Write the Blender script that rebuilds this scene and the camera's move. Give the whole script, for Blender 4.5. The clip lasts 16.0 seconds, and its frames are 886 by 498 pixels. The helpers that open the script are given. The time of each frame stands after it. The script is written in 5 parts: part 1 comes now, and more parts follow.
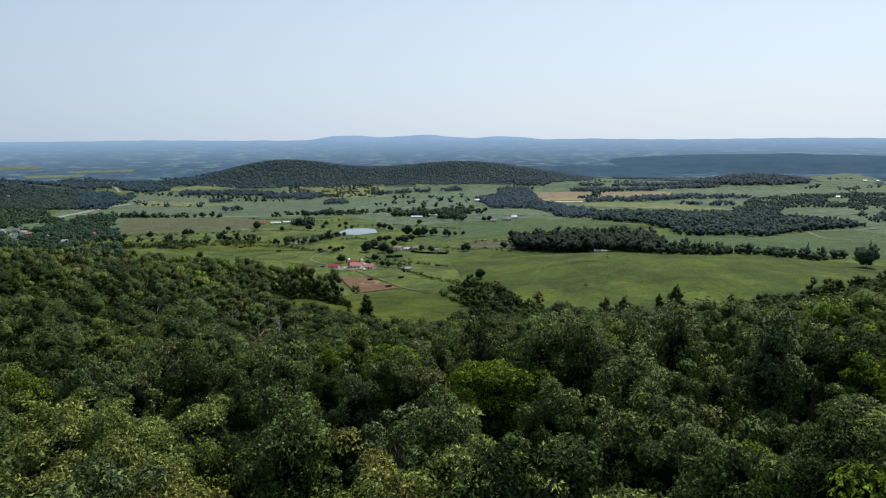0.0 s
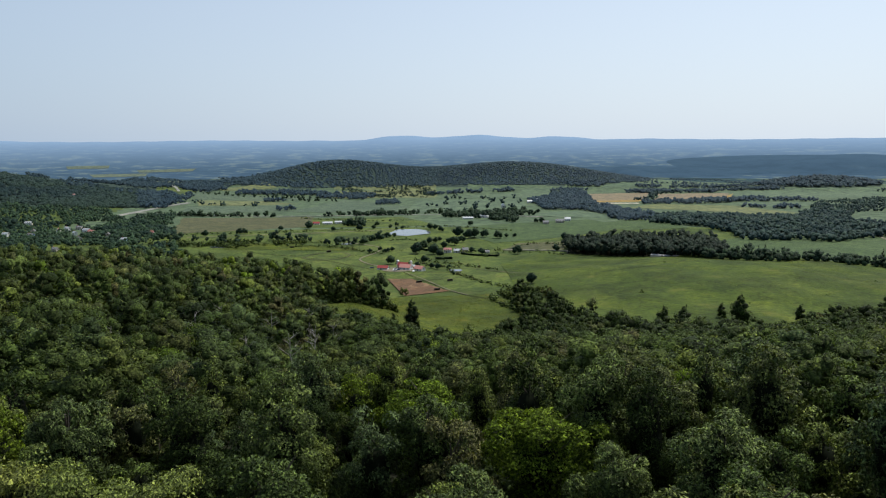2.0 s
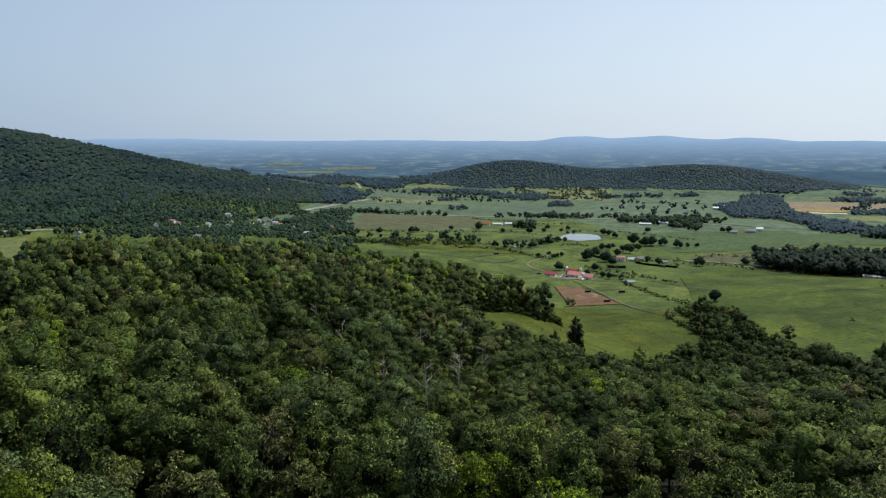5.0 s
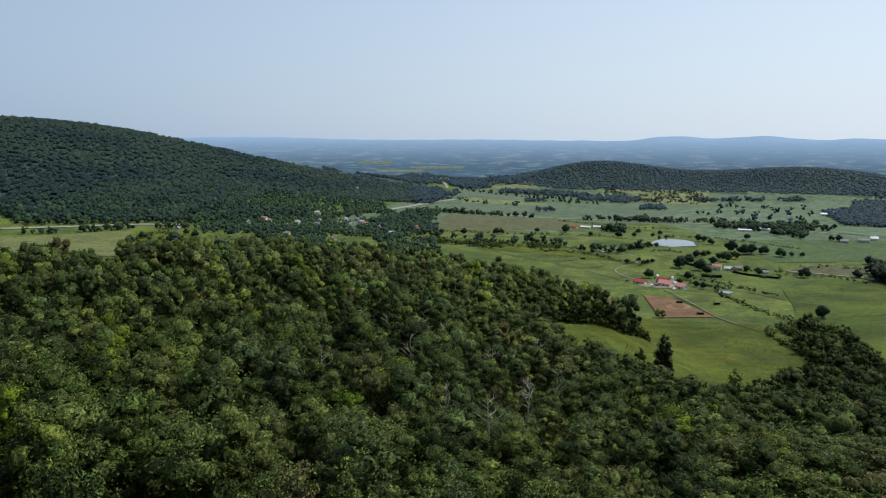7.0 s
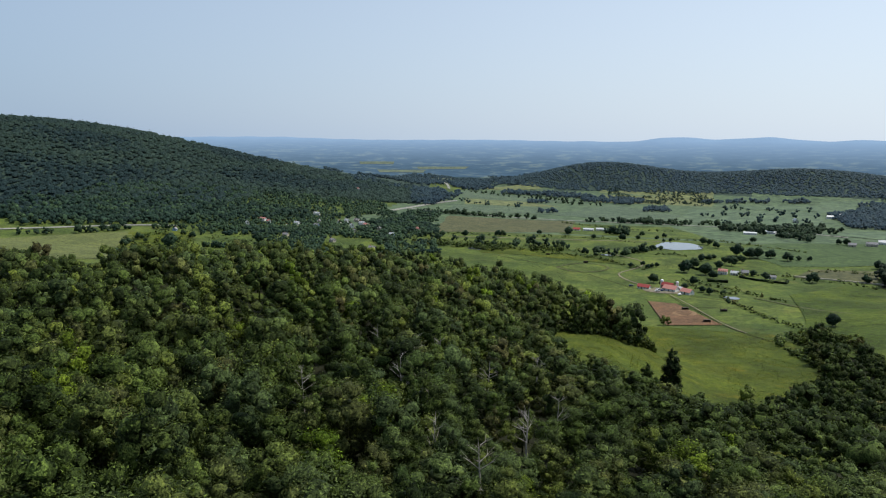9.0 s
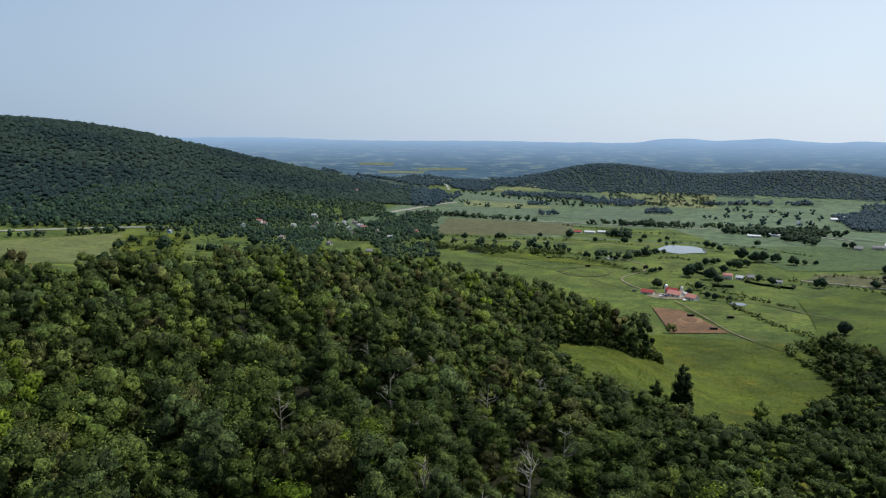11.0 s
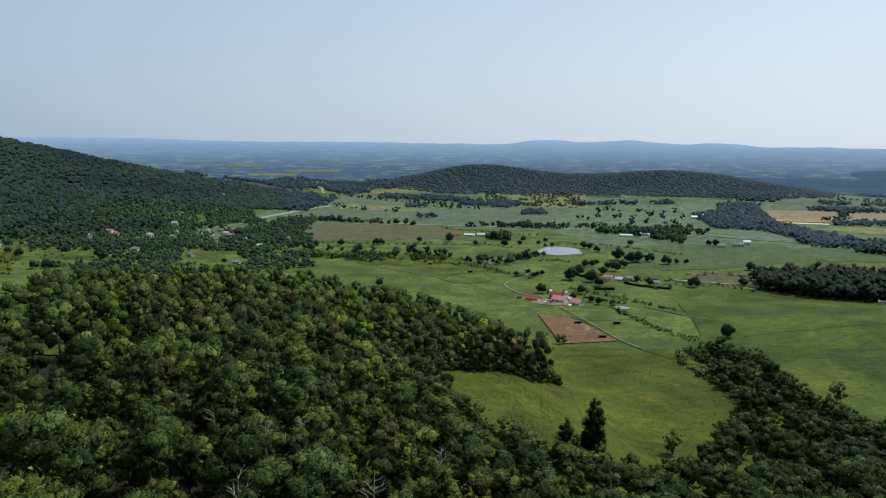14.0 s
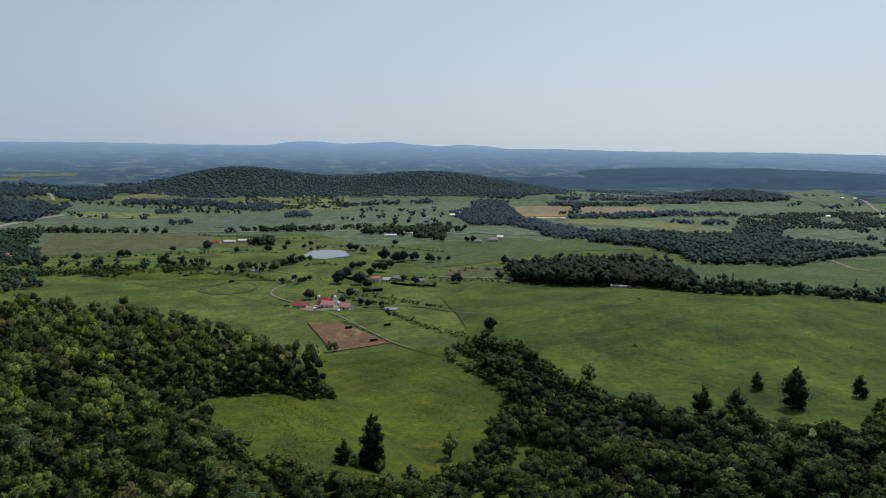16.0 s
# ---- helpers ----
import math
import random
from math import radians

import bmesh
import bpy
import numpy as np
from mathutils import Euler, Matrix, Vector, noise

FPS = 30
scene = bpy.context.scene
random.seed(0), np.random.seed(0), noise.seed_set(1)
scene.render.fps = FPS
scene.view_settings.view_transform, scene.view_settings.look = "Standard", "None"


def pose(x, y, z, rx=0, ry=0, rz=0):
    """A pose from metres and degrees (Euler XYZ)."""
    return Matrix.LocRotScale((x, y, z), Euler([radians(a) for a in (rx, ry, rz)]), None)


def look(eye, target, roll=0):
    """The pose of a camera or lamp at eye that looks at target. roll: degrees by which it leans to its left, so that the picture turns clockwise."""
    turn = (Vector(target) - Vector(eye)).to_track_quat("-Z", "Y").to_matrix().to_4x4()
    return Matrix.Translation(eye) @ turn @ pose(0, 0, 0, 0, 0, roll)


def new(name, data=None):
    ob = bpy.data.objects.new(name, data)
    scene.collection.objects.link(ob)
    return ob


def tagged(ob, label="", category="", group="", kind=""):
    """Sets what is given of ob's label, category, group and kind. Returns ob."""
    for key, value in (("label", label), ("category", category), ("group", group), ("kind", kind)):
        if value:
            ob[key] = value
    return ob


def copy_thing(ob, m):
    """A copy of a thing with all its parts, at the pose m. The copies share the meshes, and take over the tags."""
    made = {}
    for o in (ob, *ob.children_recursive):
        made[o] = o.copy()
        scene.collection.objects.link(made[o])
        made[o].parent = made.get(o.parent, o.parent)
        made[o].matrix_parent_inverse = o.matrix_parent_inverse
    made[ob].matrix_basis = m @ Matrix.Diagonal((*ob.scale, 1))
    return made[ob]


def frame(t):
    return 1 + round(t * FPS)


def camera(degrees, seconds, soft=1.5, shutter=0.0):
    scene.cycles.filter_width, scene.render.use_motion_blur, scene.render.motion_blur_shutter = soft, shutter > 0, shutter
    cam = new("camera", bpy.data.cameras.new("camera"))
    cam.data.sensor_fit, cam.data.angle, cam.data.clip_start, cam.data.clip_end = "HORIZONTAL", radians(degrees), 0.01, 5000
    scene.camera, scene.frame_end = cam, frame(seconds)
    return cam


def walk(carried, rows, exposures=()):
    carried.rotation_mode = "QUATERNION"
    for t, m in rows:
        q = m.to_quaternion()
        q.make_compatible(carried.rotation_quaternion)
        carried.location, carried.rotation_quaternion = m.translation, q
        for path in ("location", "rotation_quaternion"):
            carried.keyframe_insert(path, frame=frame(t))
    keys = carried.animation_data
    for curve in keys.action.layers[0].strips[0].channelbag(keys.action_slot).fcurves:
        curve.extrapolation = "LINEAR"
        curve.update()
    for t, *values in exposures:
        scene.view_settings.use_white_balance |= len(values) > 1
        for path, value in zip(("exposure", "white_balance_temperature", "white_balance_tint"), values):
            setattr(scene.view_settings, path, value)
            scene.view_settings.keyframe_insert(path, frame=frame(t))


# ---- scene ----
cam = camera(65.83, 16.0, soft=1.12)
PATH = [  # seconds, place, heading, pitch, roll
    (0, -0.01, -46.77, 126.00, 9.965, -9.089, -0.231),
    (0.5, 0.76, -43.99, 126.04, 9.560, -9.101, -0.307),
    (1, 1.58, -41.23, 126.17, 8.899, -9.104, -0.255),
    (1.5, 2.43, -38.10, 126.26, 7.467, -9.087, -0.199),
    (2, 3.40, -34.95, 126.26, 5.571, -9.064, -0.245),
    (2.5, 4.21, -31.57, 126.45, 3.705, -9.043, -0.195),
    (3, 4.94, -28.12, 126.53, 1.761, -9.017, -0.253),
    (3.5, 5.65, -24.61, 126.69, -0.705, -9.002, -0.157),
    (4, 6.10, -21.10, 126.65, -3.443, -8.979, -0.149),
    (4.5, 6.38, -17.38, 126.62, -6.165, -8.979, 0.034),
    (5, 6.50, -13.65, 126.65, -8.889, -9.013, 0.093),
    (5.2, 6.54, -12.18, 126.67, -9.975, -8.996, 0.073),
    (5.7, 6.82, -8.86, 126.91, -12.476, -9.023, 0.130),
    (6.2, 7.26, -6.07, 127.43, -14.458, -9.066, 0.223),
    (6.7, 7.61, -3.39, 128.01, -15.806, -9.104, 0.314),
    (7.3, 7.55, 0.26, 128.49, -16.425, -9.117, 0.369),
    (7.5, 7.43, 1.62, 128.56, -16.446, -9.107, 0.380),
    (8, 7.03, 5.03, 128.77, -16.440, -9.099, 0.377),
    (8.5, 6.54, 8.65, 128.96, -16.448, -9.121, 0.496),
    (9, 6.00, 12.32, 129.09, -16.458, -9.113, 0.539),
    (9.5, 5.33, 16.20, 129.13, -16.476, -9.086, 0.558),
    (10, 4.55, 20.11, 129.16, -16.492, -9.054, 0.568),
    (10.5, 3.73, 23.89, 129.22, -16.493, -9.034, 0.582),
    (11, 2.90, 27.37, 129.41, -16.467, -9.040, 0.613),
    (11.5, 2.10, 30.88, 129.85, -16.427, -8.997, 0.686),
    (12, 1.28, 33.93, 129.93, -16.380, -9.090, 0.703),
    (12.4, 0.53, 36.07, 129.89, -16.358, -9.129, 0.699),
    (12.5, -0.15, 38.44, 129.88, -16.353, -9.139, 0.698),
    (12.6, -1.13, 42.05, 129.90, -15.738, -9.111, 0.681),
    (12.7, -2.11, 45.66, 129.92, -15.123, -9.083, 0.664),
    (12.8, -3.08, 49.27, 129.94, -14.508, -9.054, 0.647),
    (12.9, -4.06, 52.88, 129.96, -13.894, -9.026, 0.630),
    (13, -5.03, 56.48, 129.98, -13.279, -8.998, 0.613),
    (13.1, -5.63, 59.07, 129.97, -12.754, -8.987, 0.616),
    (13.5, -6.05, 62.08, 129.89, -10.652, -8.945, 0.630),
    (14, -6.38, 65.95, 129.72, -6.126, -8.837, 0.720),
    (14.5, -6.40, 69.82, 129.54, -1.245, -8.694, 0.880),
    (15, -6.12, 73.70, 129.65, 3.775, -8.594, 0.709),
    (15.5, -5.81, 77.46, 129.72, 8.734, -8.522, 0.852),
    (16, -5.51, 81.04, 129.57, 13.465, -8.455, 0.878),
]
walk(cam, [(t, pose(x, y, z, 90 + p, 0, -h) @ pose(0, 0, 0, 0, 0, r)) for t, x, y, z, h, p, r in PATH],
     exposures=[(0, 0.0), (3.5, -0.05), (5, 0.0), (8, 0.02), (12.5, 0.02), (14.5, -0.18), (15.5, -0.36), (16, -0.38)])

# ---- sky, sun ----
SUN_ROUND, SUN_HIGH = 50.0, 56.0  # degrees clockwise from +y, degrees above the horizon
world = bpy.data.worlds.new("sky")
scene.world = world
world.use_nodes = True
wn, wl = world.node_tree.nodes, world.node_tree.links
sky = wn.new("ShaderNodeTexSky")
sky.sky_type, sky.sun_disc = "NISHITA", False
sky.sun_elevation, sky.sun_rotation = radians(SUN_HIGH), radians(SUN_ROUND)
sky.altitude, sky.air_density, sky.dust_density, sky.ozone_density = 300, 1.0, 1.0, 2.5
wn["Background"].inputs["Strength"].default_value = 0.126
# summer haze pales the whole sky and brightens it smoothly towards the sun
way = wn.new("ShaderNodeTexCoord")
toward = wn.new("ShaderNodeVectorMath")
toward.operation = "DOT_PRODUCT"
toward.inputs[1].default_value = (math.sin(radians(SUN_ROUND)) * math.cos(radians(SUN_HIGH)),
                                  math.cos(radians(SUN_ROUND)) * math.cos(radians(SUN_HIGH)), math.sin(radians(SUN_HIGH)))
wl.new(way.outputs["Generated"], toward.inputs[0])
glare = wn.new("ShaderNodeMapRange")
glare.inputs["From Min"].default_value, glare.inputs["From Max"].default_value = -0.05, 0.75
wl.new(toward.outputs["Value"], glare.inputs["Value"])
veil = wn.new("ShaderNodeMix")
veil.data_type = "RGBA"
veil.inputs[6].default_value, veil.inputs[7].default_value = (2.75, 3.7, 5.0, 1), (6.7, 7.4, 8.1, 1)
wl.new(glare.outputs[0], veil.inputs[0])
haze = wn.new("ShaderNodeMix")
haze.data_type = "RGBA"
height = wn.new("ShaderNodeSeparateXYZ")
wl.new(way.outputs["Generated"], height.inputs[0])
thick = wn.new("ShaderNodeMapRange")  # thickest near the horizon
for key, val in (("From Min", 0.0), ("From Max", 0.26), ("To Min", 0.93), ("To Max", 0.55)):
    thick.inputs[key].default_value = val
wl.new(height.outputs["Z"], thick.inputs["Value"])
wl.new(thick.outputs[0], haze.inputs[0])
wl.new(sky.outputs["Color"], haze.inputs[6])
wl.new(veil.outputs[2], haze.inputs[7])
wl.new(haze.outputs[2], wn["Background"].inputs["Color"])
lamp = bpy.data.lights.new("sun", "SUN")
lamp.energy, lamp.angle, lamp.color = 4.9, radians(0.6), (1.0, 0.95, 0.86)
sun = new("sun", lamp)
sun.matrix_world = look((math.sin(radians(SUN_ROUND)) * math.cos(radians(SUN_HIGH)) * 900,
                         math.cos(radians(SUN_ROUND)) * math.cos(radians(SUN_HIGH)) * 900,
                         math.sin(radians(SUN_HIGH)) * 900), (0, 0, 0))
scene.view_settings.exposure = 0.0

# ---- materials ----
def material(name):
    m = bpy.data.materials.new(name)
    m.use_nodes = True
    return m, m.node_tree.nodes, m.node_tree.links, m.node_tree.nodes["Principled BSDF"]


def ramp(nodes, stops):
    r = nodes.new("ShaderNodeValToRGB")
    els = r.color_ramp.elements
    while len(els) < len(stops):
        els.new(0.5)
    for el, (at, col) in zip(els, stops):
        el.position, el.color = at, (*col, 1)
    return r


def place(nodes, links, stretch=(1, 1, 1)):
    g = nodes.new("ShaderNodeNewGeometry")
    m = nodes.new("ShaderNodeVectorMath")
    m.operation, m.inputs[1].default_value = "MULTIPLY", stretch
    links.new(g.outputs["Position"], m.inputs[0])
    return m.outputs["Vector"]


def noise_node(nodes, links, vec, scale, detail=4.0, rough=0.6):
    n = nodes.new("ShaderNodeTexNoise")
    n.inputs["Scale"].default_value, n.inputs["Detail"].default_value, n.inputs["Roughness"].default_value = scale, detail, rough
    links.new(vec, n.inputs["Vector"])
    return n.outputs["Fac"]


def mix(nodes, links, fac, a, b, how="MIX"):
    m = nodes.new("ShaderNodeMix")
    m.data_type, m.blend_type = "RGBA", how
    for sock, v in ((m.inputs[0], fac), (m.inputs[6], a), (m.inputs[7], b)):
        if isinstance(v, (int, float)):
            sock.default_value = v
        elif isinstance(v, tuple):
            sock.default_value = (*v, 1)
        else:
            links.new(v, sock)
    return m.outputs[2]


def relief(nodes, links, bsdf, height, strength, distance):
    b = nodes.new("ShaderNodeBump")
    b.inputs["Strength"].default_value, b.inputs["Distance"].default_value = strength, distance
    links.new(height, b.inputs["Height"])
    links.new(b.outputs["Normal"], bsdf.inputs["Normal"])


def earth(name, dark, mid, light, broad=0.012, fine=0.35, rough=0.95, streak=(1, 1, 1), accent=None, rank=None):
    """Grass, crops and soil: broad patches, mottling and fine tufts."""
    m, n, l, b = material(name)
    v = place(n, l, streak)
    big, small, tuft = noise_node(n, l, v, broad, 5), noise_node(n, l, v, broad * 7, 5, 0.65), noise_node(n, l, v, fine, 5, 0.75)
    r1 = ramp(n, [(0.32, dark), (0.5, mid), (0.68, light)])
    l.new(big, r1.inputs["Fac"])
    r2 = ramp(n, [(0.3, dark), (0.52, mid), (0.74, light)])
    l.new(small, r2.inputs["Fac"])
    col = mix(n, l, 0.5, r1.outputs["Color"], r2.outputs["Color"])
    r3 = ramp(n, [(0.30, (0.42, 0.45, 0.42)), (0.48, (0.93, 0.93, 0.93)), (0.70, (1.5, 1.46, 1.25))])
    l.new(tuft, r3.inputs["Fac"])
    col = mix(n, l, 1.0, col, r3.outputs["Color"], "MULTIPLY")
    r4 = ramp(n, [(0.34, (0.70, 0.74, 0.70)), (0.5, (1.0, 1.0, 1.0)), (0.66, (1.28, 1.22, 1.05))])
    l.new(noise_node(n, l, v, 0.055, 7, 0.72), r4.inputs["Fac"])
    col = mix(n, l, 1.0, col, r4.outputs["Color"], "MULTIPLY")
    if accent:
        spots = ramp(n, [(0.56, (0, 0, 0)), (0.72, (1, 1, 1))])
        l.new(noise_node(n, l, v, broad * 3.1, 6, 0.7), spots.inputs["Fac"])
        col = mix(n, l, spots.outputs["Color"], col, accent)
    if rank:  # clumps of ranker, darker growth, then broad darker and lighter patches
        clumps = ramp(n, [(0.57, (0, 0, 0)), (0.66, (0.75, 0.75, 0.75))])
        l.new(noise_node(n, l, v, 0.045, 8, 0.75), clumps.inputs["Fac"])
        col = mix(n, l, clumps.outputs["Color"], col, rank)
        wide = ramp(n, [(0.36, (0.66, 0.70, 0.66)), (0.5, (1, 1, 1)), (0.64, (1.25, 1.2, 1.05))])
        l.new(noise_node(n, l, v, 0.022, 3, 0.5), wide.inputs["Fac"])
        col = mix(n, l, 1.0, col, wide.outputs["Color"], "MULTIPLY")
    l.new(col, b.inputs["Base Color"])
    b.inputs["Roughness"].default_value, b.inputs["Specular IOR Level"].default_value = rough, 0.15
    relief(n, l, b, tuft, 0.8, 0.8)
    return m


def leaves(name, stops, glow=0.28, spread=0.8, grain=2.2, depth=1.0, gloss=0.03):
    """Foliage: each tree has a tone of its own, each leaf spray a shade of it; noise paints shaded gaps."""
    m, n, l, b = material(name)
    info, att, geo = n.new("ShaderNodeObjectInfo"), n.new("ShaderNodeAttribute"), n.new("ShaderNodeNewGeometry")
    att.attribute_name = "tone"
    add = n.new("ShaderNodeMath")
    add.operation = "ADD"
    l.new(info.outputs["Random"], add.inputs[0])
    l.new(att.outputs["Fac"], add.inputs[1])
    fr = n.new("ShaderNodeMath")
    fr.operation = "FRACT"
    l.new(add.outputs[0], fr.inputs[0])
    r = ramp(n, stops)
    l.new(fr.outputs[0], r.inputs["Fac"])
    # random leaf tones, widened to paint in sun glints and shaded leaves
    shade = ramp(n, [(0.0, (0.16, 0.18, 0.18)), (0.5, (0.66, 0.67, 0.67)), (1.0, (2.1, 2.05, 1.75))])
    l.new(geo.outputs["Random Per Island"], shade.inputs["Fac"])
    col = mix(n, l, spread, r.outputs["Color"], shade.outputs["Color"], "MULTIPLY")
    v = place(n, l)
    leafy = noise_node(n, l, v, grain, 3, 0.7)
    # noise darkens the colour as the shade in gaps between leaves
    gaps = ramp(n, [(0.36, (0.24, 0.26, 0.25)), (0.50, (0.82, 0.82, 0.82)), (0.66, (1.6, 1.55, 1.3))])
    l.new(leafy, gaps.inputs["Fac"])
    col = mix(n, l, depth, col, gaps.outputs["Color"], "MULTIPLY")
    l.new(col, b.inputs["Base Color"])
    b.inputs["Roughness"].default_value, b.inputs["Specular IOR Level"].default_value = 0.5, gloss
    relief(n, l, b, leafy, 0.9, 0.9 / grain)
    tr, mx = n.new("ShaderNodeBsdfTranslucent"), n.new("ShaderNodeMixShader")
    l.new(mix(n, l, 1.0, col, (1.25, 1.3, 0.65), "MULTIPLY"), tr.inputs["Color"])
    mx.inputs[0].default_value = glow
    l.new(b.outputs[0], mx.inputs[1])
    l.new(tr.outputs[0], mx.inputs[2])
    l.new(mx.outputs[0], n["Material Output"].inputs["Surface"])
    return m


def plain(name, col, rough=0.7, metal=0.0, vary=0.25, scale=0.8, spec=0.3):
    """Painted, weathered or metal surfaces with soft stains."""
    m, n, l, b = material(name)
    v = place(n, l)
    r = ramp(n, [(0.3, tuple(c * (1 - vary) for c in col)), (0.7, tuple(min(1, c * (1 + vary * 0.6)) for c in col))])
    l.new(noise_node(n, l, v, scale, 6, 0.7), r.inputs["Fac"])
    l.new(r.outputs["Color"], b.inputs["Base Color"])
    b.inputs["Roughness"].default_value, b.inputs["Metallic"].default_value, b.inputs["Specular IOR Level"].default_value = rough, metal, spec
    return m


GRASS = earth("pasture_grass", (0.036, 0.062, 0.015), (0.058, 0.086, 0.019), (0.088, 0.111, 0.027), 0.010, 0.30, accent=(0.096, 0.106, 0.029), rank=(0.032, 0.059, 0.016))
MEADOW = earth("meadow_grass", (0.030, 0.050, 0.006), (0.050, 0.070, 0.007), (0.080, 0.091, 0.009), 0.020, 0.5, accent=(0.112, 0.104, 0.009), rank=(0.036, 0.064, 0.008))
RIDGE_GRASS = earth("hill_pasture", (0.024, 0.044, 0.007), (0.040, 0.064, 0.008), (0.063, 0.083, 0.013), 0.014, 0.30, streak=(1.0, 0.9, 1), accent=(0.072, 0.082, 0.016), rank=(0.022, 0.038, 0.008))
# paler, bluer far copies: haze painted into the field colours
FAR_GRASS = earth("hazed_far_pasture", (0.050, 0.082, 0.048), (0.064, 0.098, 0.058), (0.080, 0.112, 0.066), 0.007, 0.06)
FAR_CROP = earth("hazed_far_green_crop", (0.056, 0.090, 0.058), (0.070, 0.106, 0.068), (0.086, 0.120, 0.076), 0.006, 0.06)
FAR_HAY = earth("hazed_far_yellow_pasture", (0.085, 0.104, 0.050), (0.106, 0.124, 0.058), (0.130, 0.138, 0.064), 0.008, 0.06)
PALE_STRIP = earth("pale_bare_ground", (0.36, 0.35, 0.31), (0.44, 0.42, 0.37), (0.50, 0.48, 0.42), 0.03, 0.1)
CROP = earth("green_crop", (0.034, 0.060, 0.024), (0.044, 0.074, 0.029), (0.056, 0.088, 0.034), 0.006, 0.2)
# a blue-green crop, its blue raised further to paint haze
SOY = earth("hazed_blue_green_crop", (0.052, 0.080, 0.056), (0.064, 0.094, 0.064), (0.076, 0.106, 0.070), 0.006, 0.2)
HAY = earth("dry_hay", (0.050, 0.059, 0.030), (0.067, 0.072, 0.037), (0.083, 0.082, 0.047), 0.010, 0.25)
WHEAT = earth("ripe_grain", (0.131, 0.110, 0.078), (0.162, 0.135, 0.094), (0.184, 0.153, 0.098), 0.012, 0.2)
GOLD = earth("golden_weeds", (0.190, 0.140, 0.050), (0.240, 0.170, 0.056), (0.275, 0.195, 0.066), 0.02, 0.2)
SOIL = earth("bare_red_soil", (0.084, 0.050, 0.031), (0.122, 0.072, 0.044), (0.162, 0.102, 0.064), 0.035, 0.6)
DUST = earth("trodden_soil", (0.150, 0.095, 0.058), (0.184, 0.119, 0.071), (0.218, 0.146, 0.092), 0.05, 0.6)
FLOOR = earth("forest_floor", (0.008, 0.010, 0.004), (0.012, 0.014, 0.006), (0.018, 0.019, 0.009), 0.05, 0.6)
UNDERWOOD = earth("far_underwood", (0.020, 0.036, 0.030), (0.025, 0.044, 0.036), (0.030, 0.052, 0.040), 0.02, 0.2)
GRAVEL = earth("pale_gravel", (0.128, 0.116, 0.090), (0.165, 0.150, 0.116), (0.203, 0.184, 0.143), 0.06, 0.9)
ASPHALT = earth("worn_asphalt", (0.16, 0.165, 0.165), (0.20, 0.205, 0.20), (0.24, 0.24, 0.235), 0.05, 0.9)

GREENS = [(0.00, (0.046, 0.068, 0.016)), (0.18, (0.060, 0.088, 0.018)), (0.36, (0.074, 0.100, 0.026)), (0.52, (0.050, 0.074, 0.026)),
          (0.68, (0.090, 0.114, 0.020)), (0.84, (0.070, 0.086, 0.024)), (0.955, (0.080, 0.088, 0.026)), (0.985, (0.080, 0.074, 0.026)), (1.0, (0.060, 0.082, 0.018))]
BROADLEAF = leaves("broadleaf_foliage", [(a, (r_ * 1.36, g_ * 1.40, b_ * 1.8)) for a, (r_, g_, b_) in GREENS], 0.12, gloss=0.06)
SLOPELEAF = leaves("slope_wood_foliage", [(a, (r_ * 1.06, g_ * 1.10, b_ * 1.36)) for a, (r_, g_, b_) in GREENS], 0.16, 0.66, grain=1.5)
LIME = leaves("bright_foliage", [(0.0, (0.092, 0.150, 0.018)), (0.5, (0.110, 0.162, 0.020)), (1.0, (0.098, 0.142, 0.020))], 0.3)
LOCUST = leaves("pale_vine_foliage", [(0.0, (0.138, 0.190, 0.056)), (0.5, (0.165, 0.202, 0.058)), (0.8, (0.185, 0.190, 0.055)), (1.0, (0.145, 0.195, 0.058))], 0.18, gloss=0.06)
DARKLEAF = leaves("dark_oak_and_wood_shade", [(0.0, (0.027, 0.045, 0.015)), (0.5, (0.037, 0.057, 0.018)), (1.0, (0.048, 0.070, 0.020))], 0.13)
# VALLEYLEAF, MIDWOOD, MOUNTLEAF: leaf colours pushed blue to paint in haze
VALLEYLEAF = leaves("hazed_valley_tree_foliage", [(0.0, (0.019, 0.038, 0.026)), (0.5, (0.027, 0.050, 0.031)), (1.0, (0.038, 0.064, 0.034))], 0.14, 0.3, grain=1.0, depth=0.8)
MIDWOOD = leaves("hazed_valley_wood_foliage", [(0.0, (0.020, 0.042, 0.044)), (0.5, (0.026, 0.052, 0.049)), (1.0, (0.036, 0.064, 0.050))], 0.12, 0.16, grain=0.5, depth=0.45)
MOUNTLEAF = leaves("hazed_mountain_foliage", [(0.0, (0.015, 0.030, 0.033)), (0.4, (0.020, 0.037, 0.037)), (0.75, (0.029, 0.050, 0.040)), (1.0, (0.017, 0.033, 0.036))], 0.12, 0.08, grain=0.2, depth=0.4)
COPSE = leaves("copse_foliage", [(0.0, (0.014, 0.026, 0.019)), (0.5, (0.019, 0.032, 0.022)), (1.0, (0.025, 0.039, 0.023))], 0.1, 0.22, grain=0.7, depth=0.6)
STUBBLE = earth("pale_mown_hay", (0.069, 0.086, 0.031), (0.085, 0.102, 0.037), (0.103, 0.116, 0.047), 0.012, 0.25)
# blue added to the leaf colour as painted haze
FOOTLEAF = leaves("hazed_foothill_foliage", [(0.0, (0.018, 0.038, 0.032)), (0.45, (0.028, 0.054, 0.039)), (0.75, (0.044, 0.078, 0.042)), (1.0, (0.022, 0.044, 0.034))], 0.15, 0.32, grain=0.6, depth=0.7)
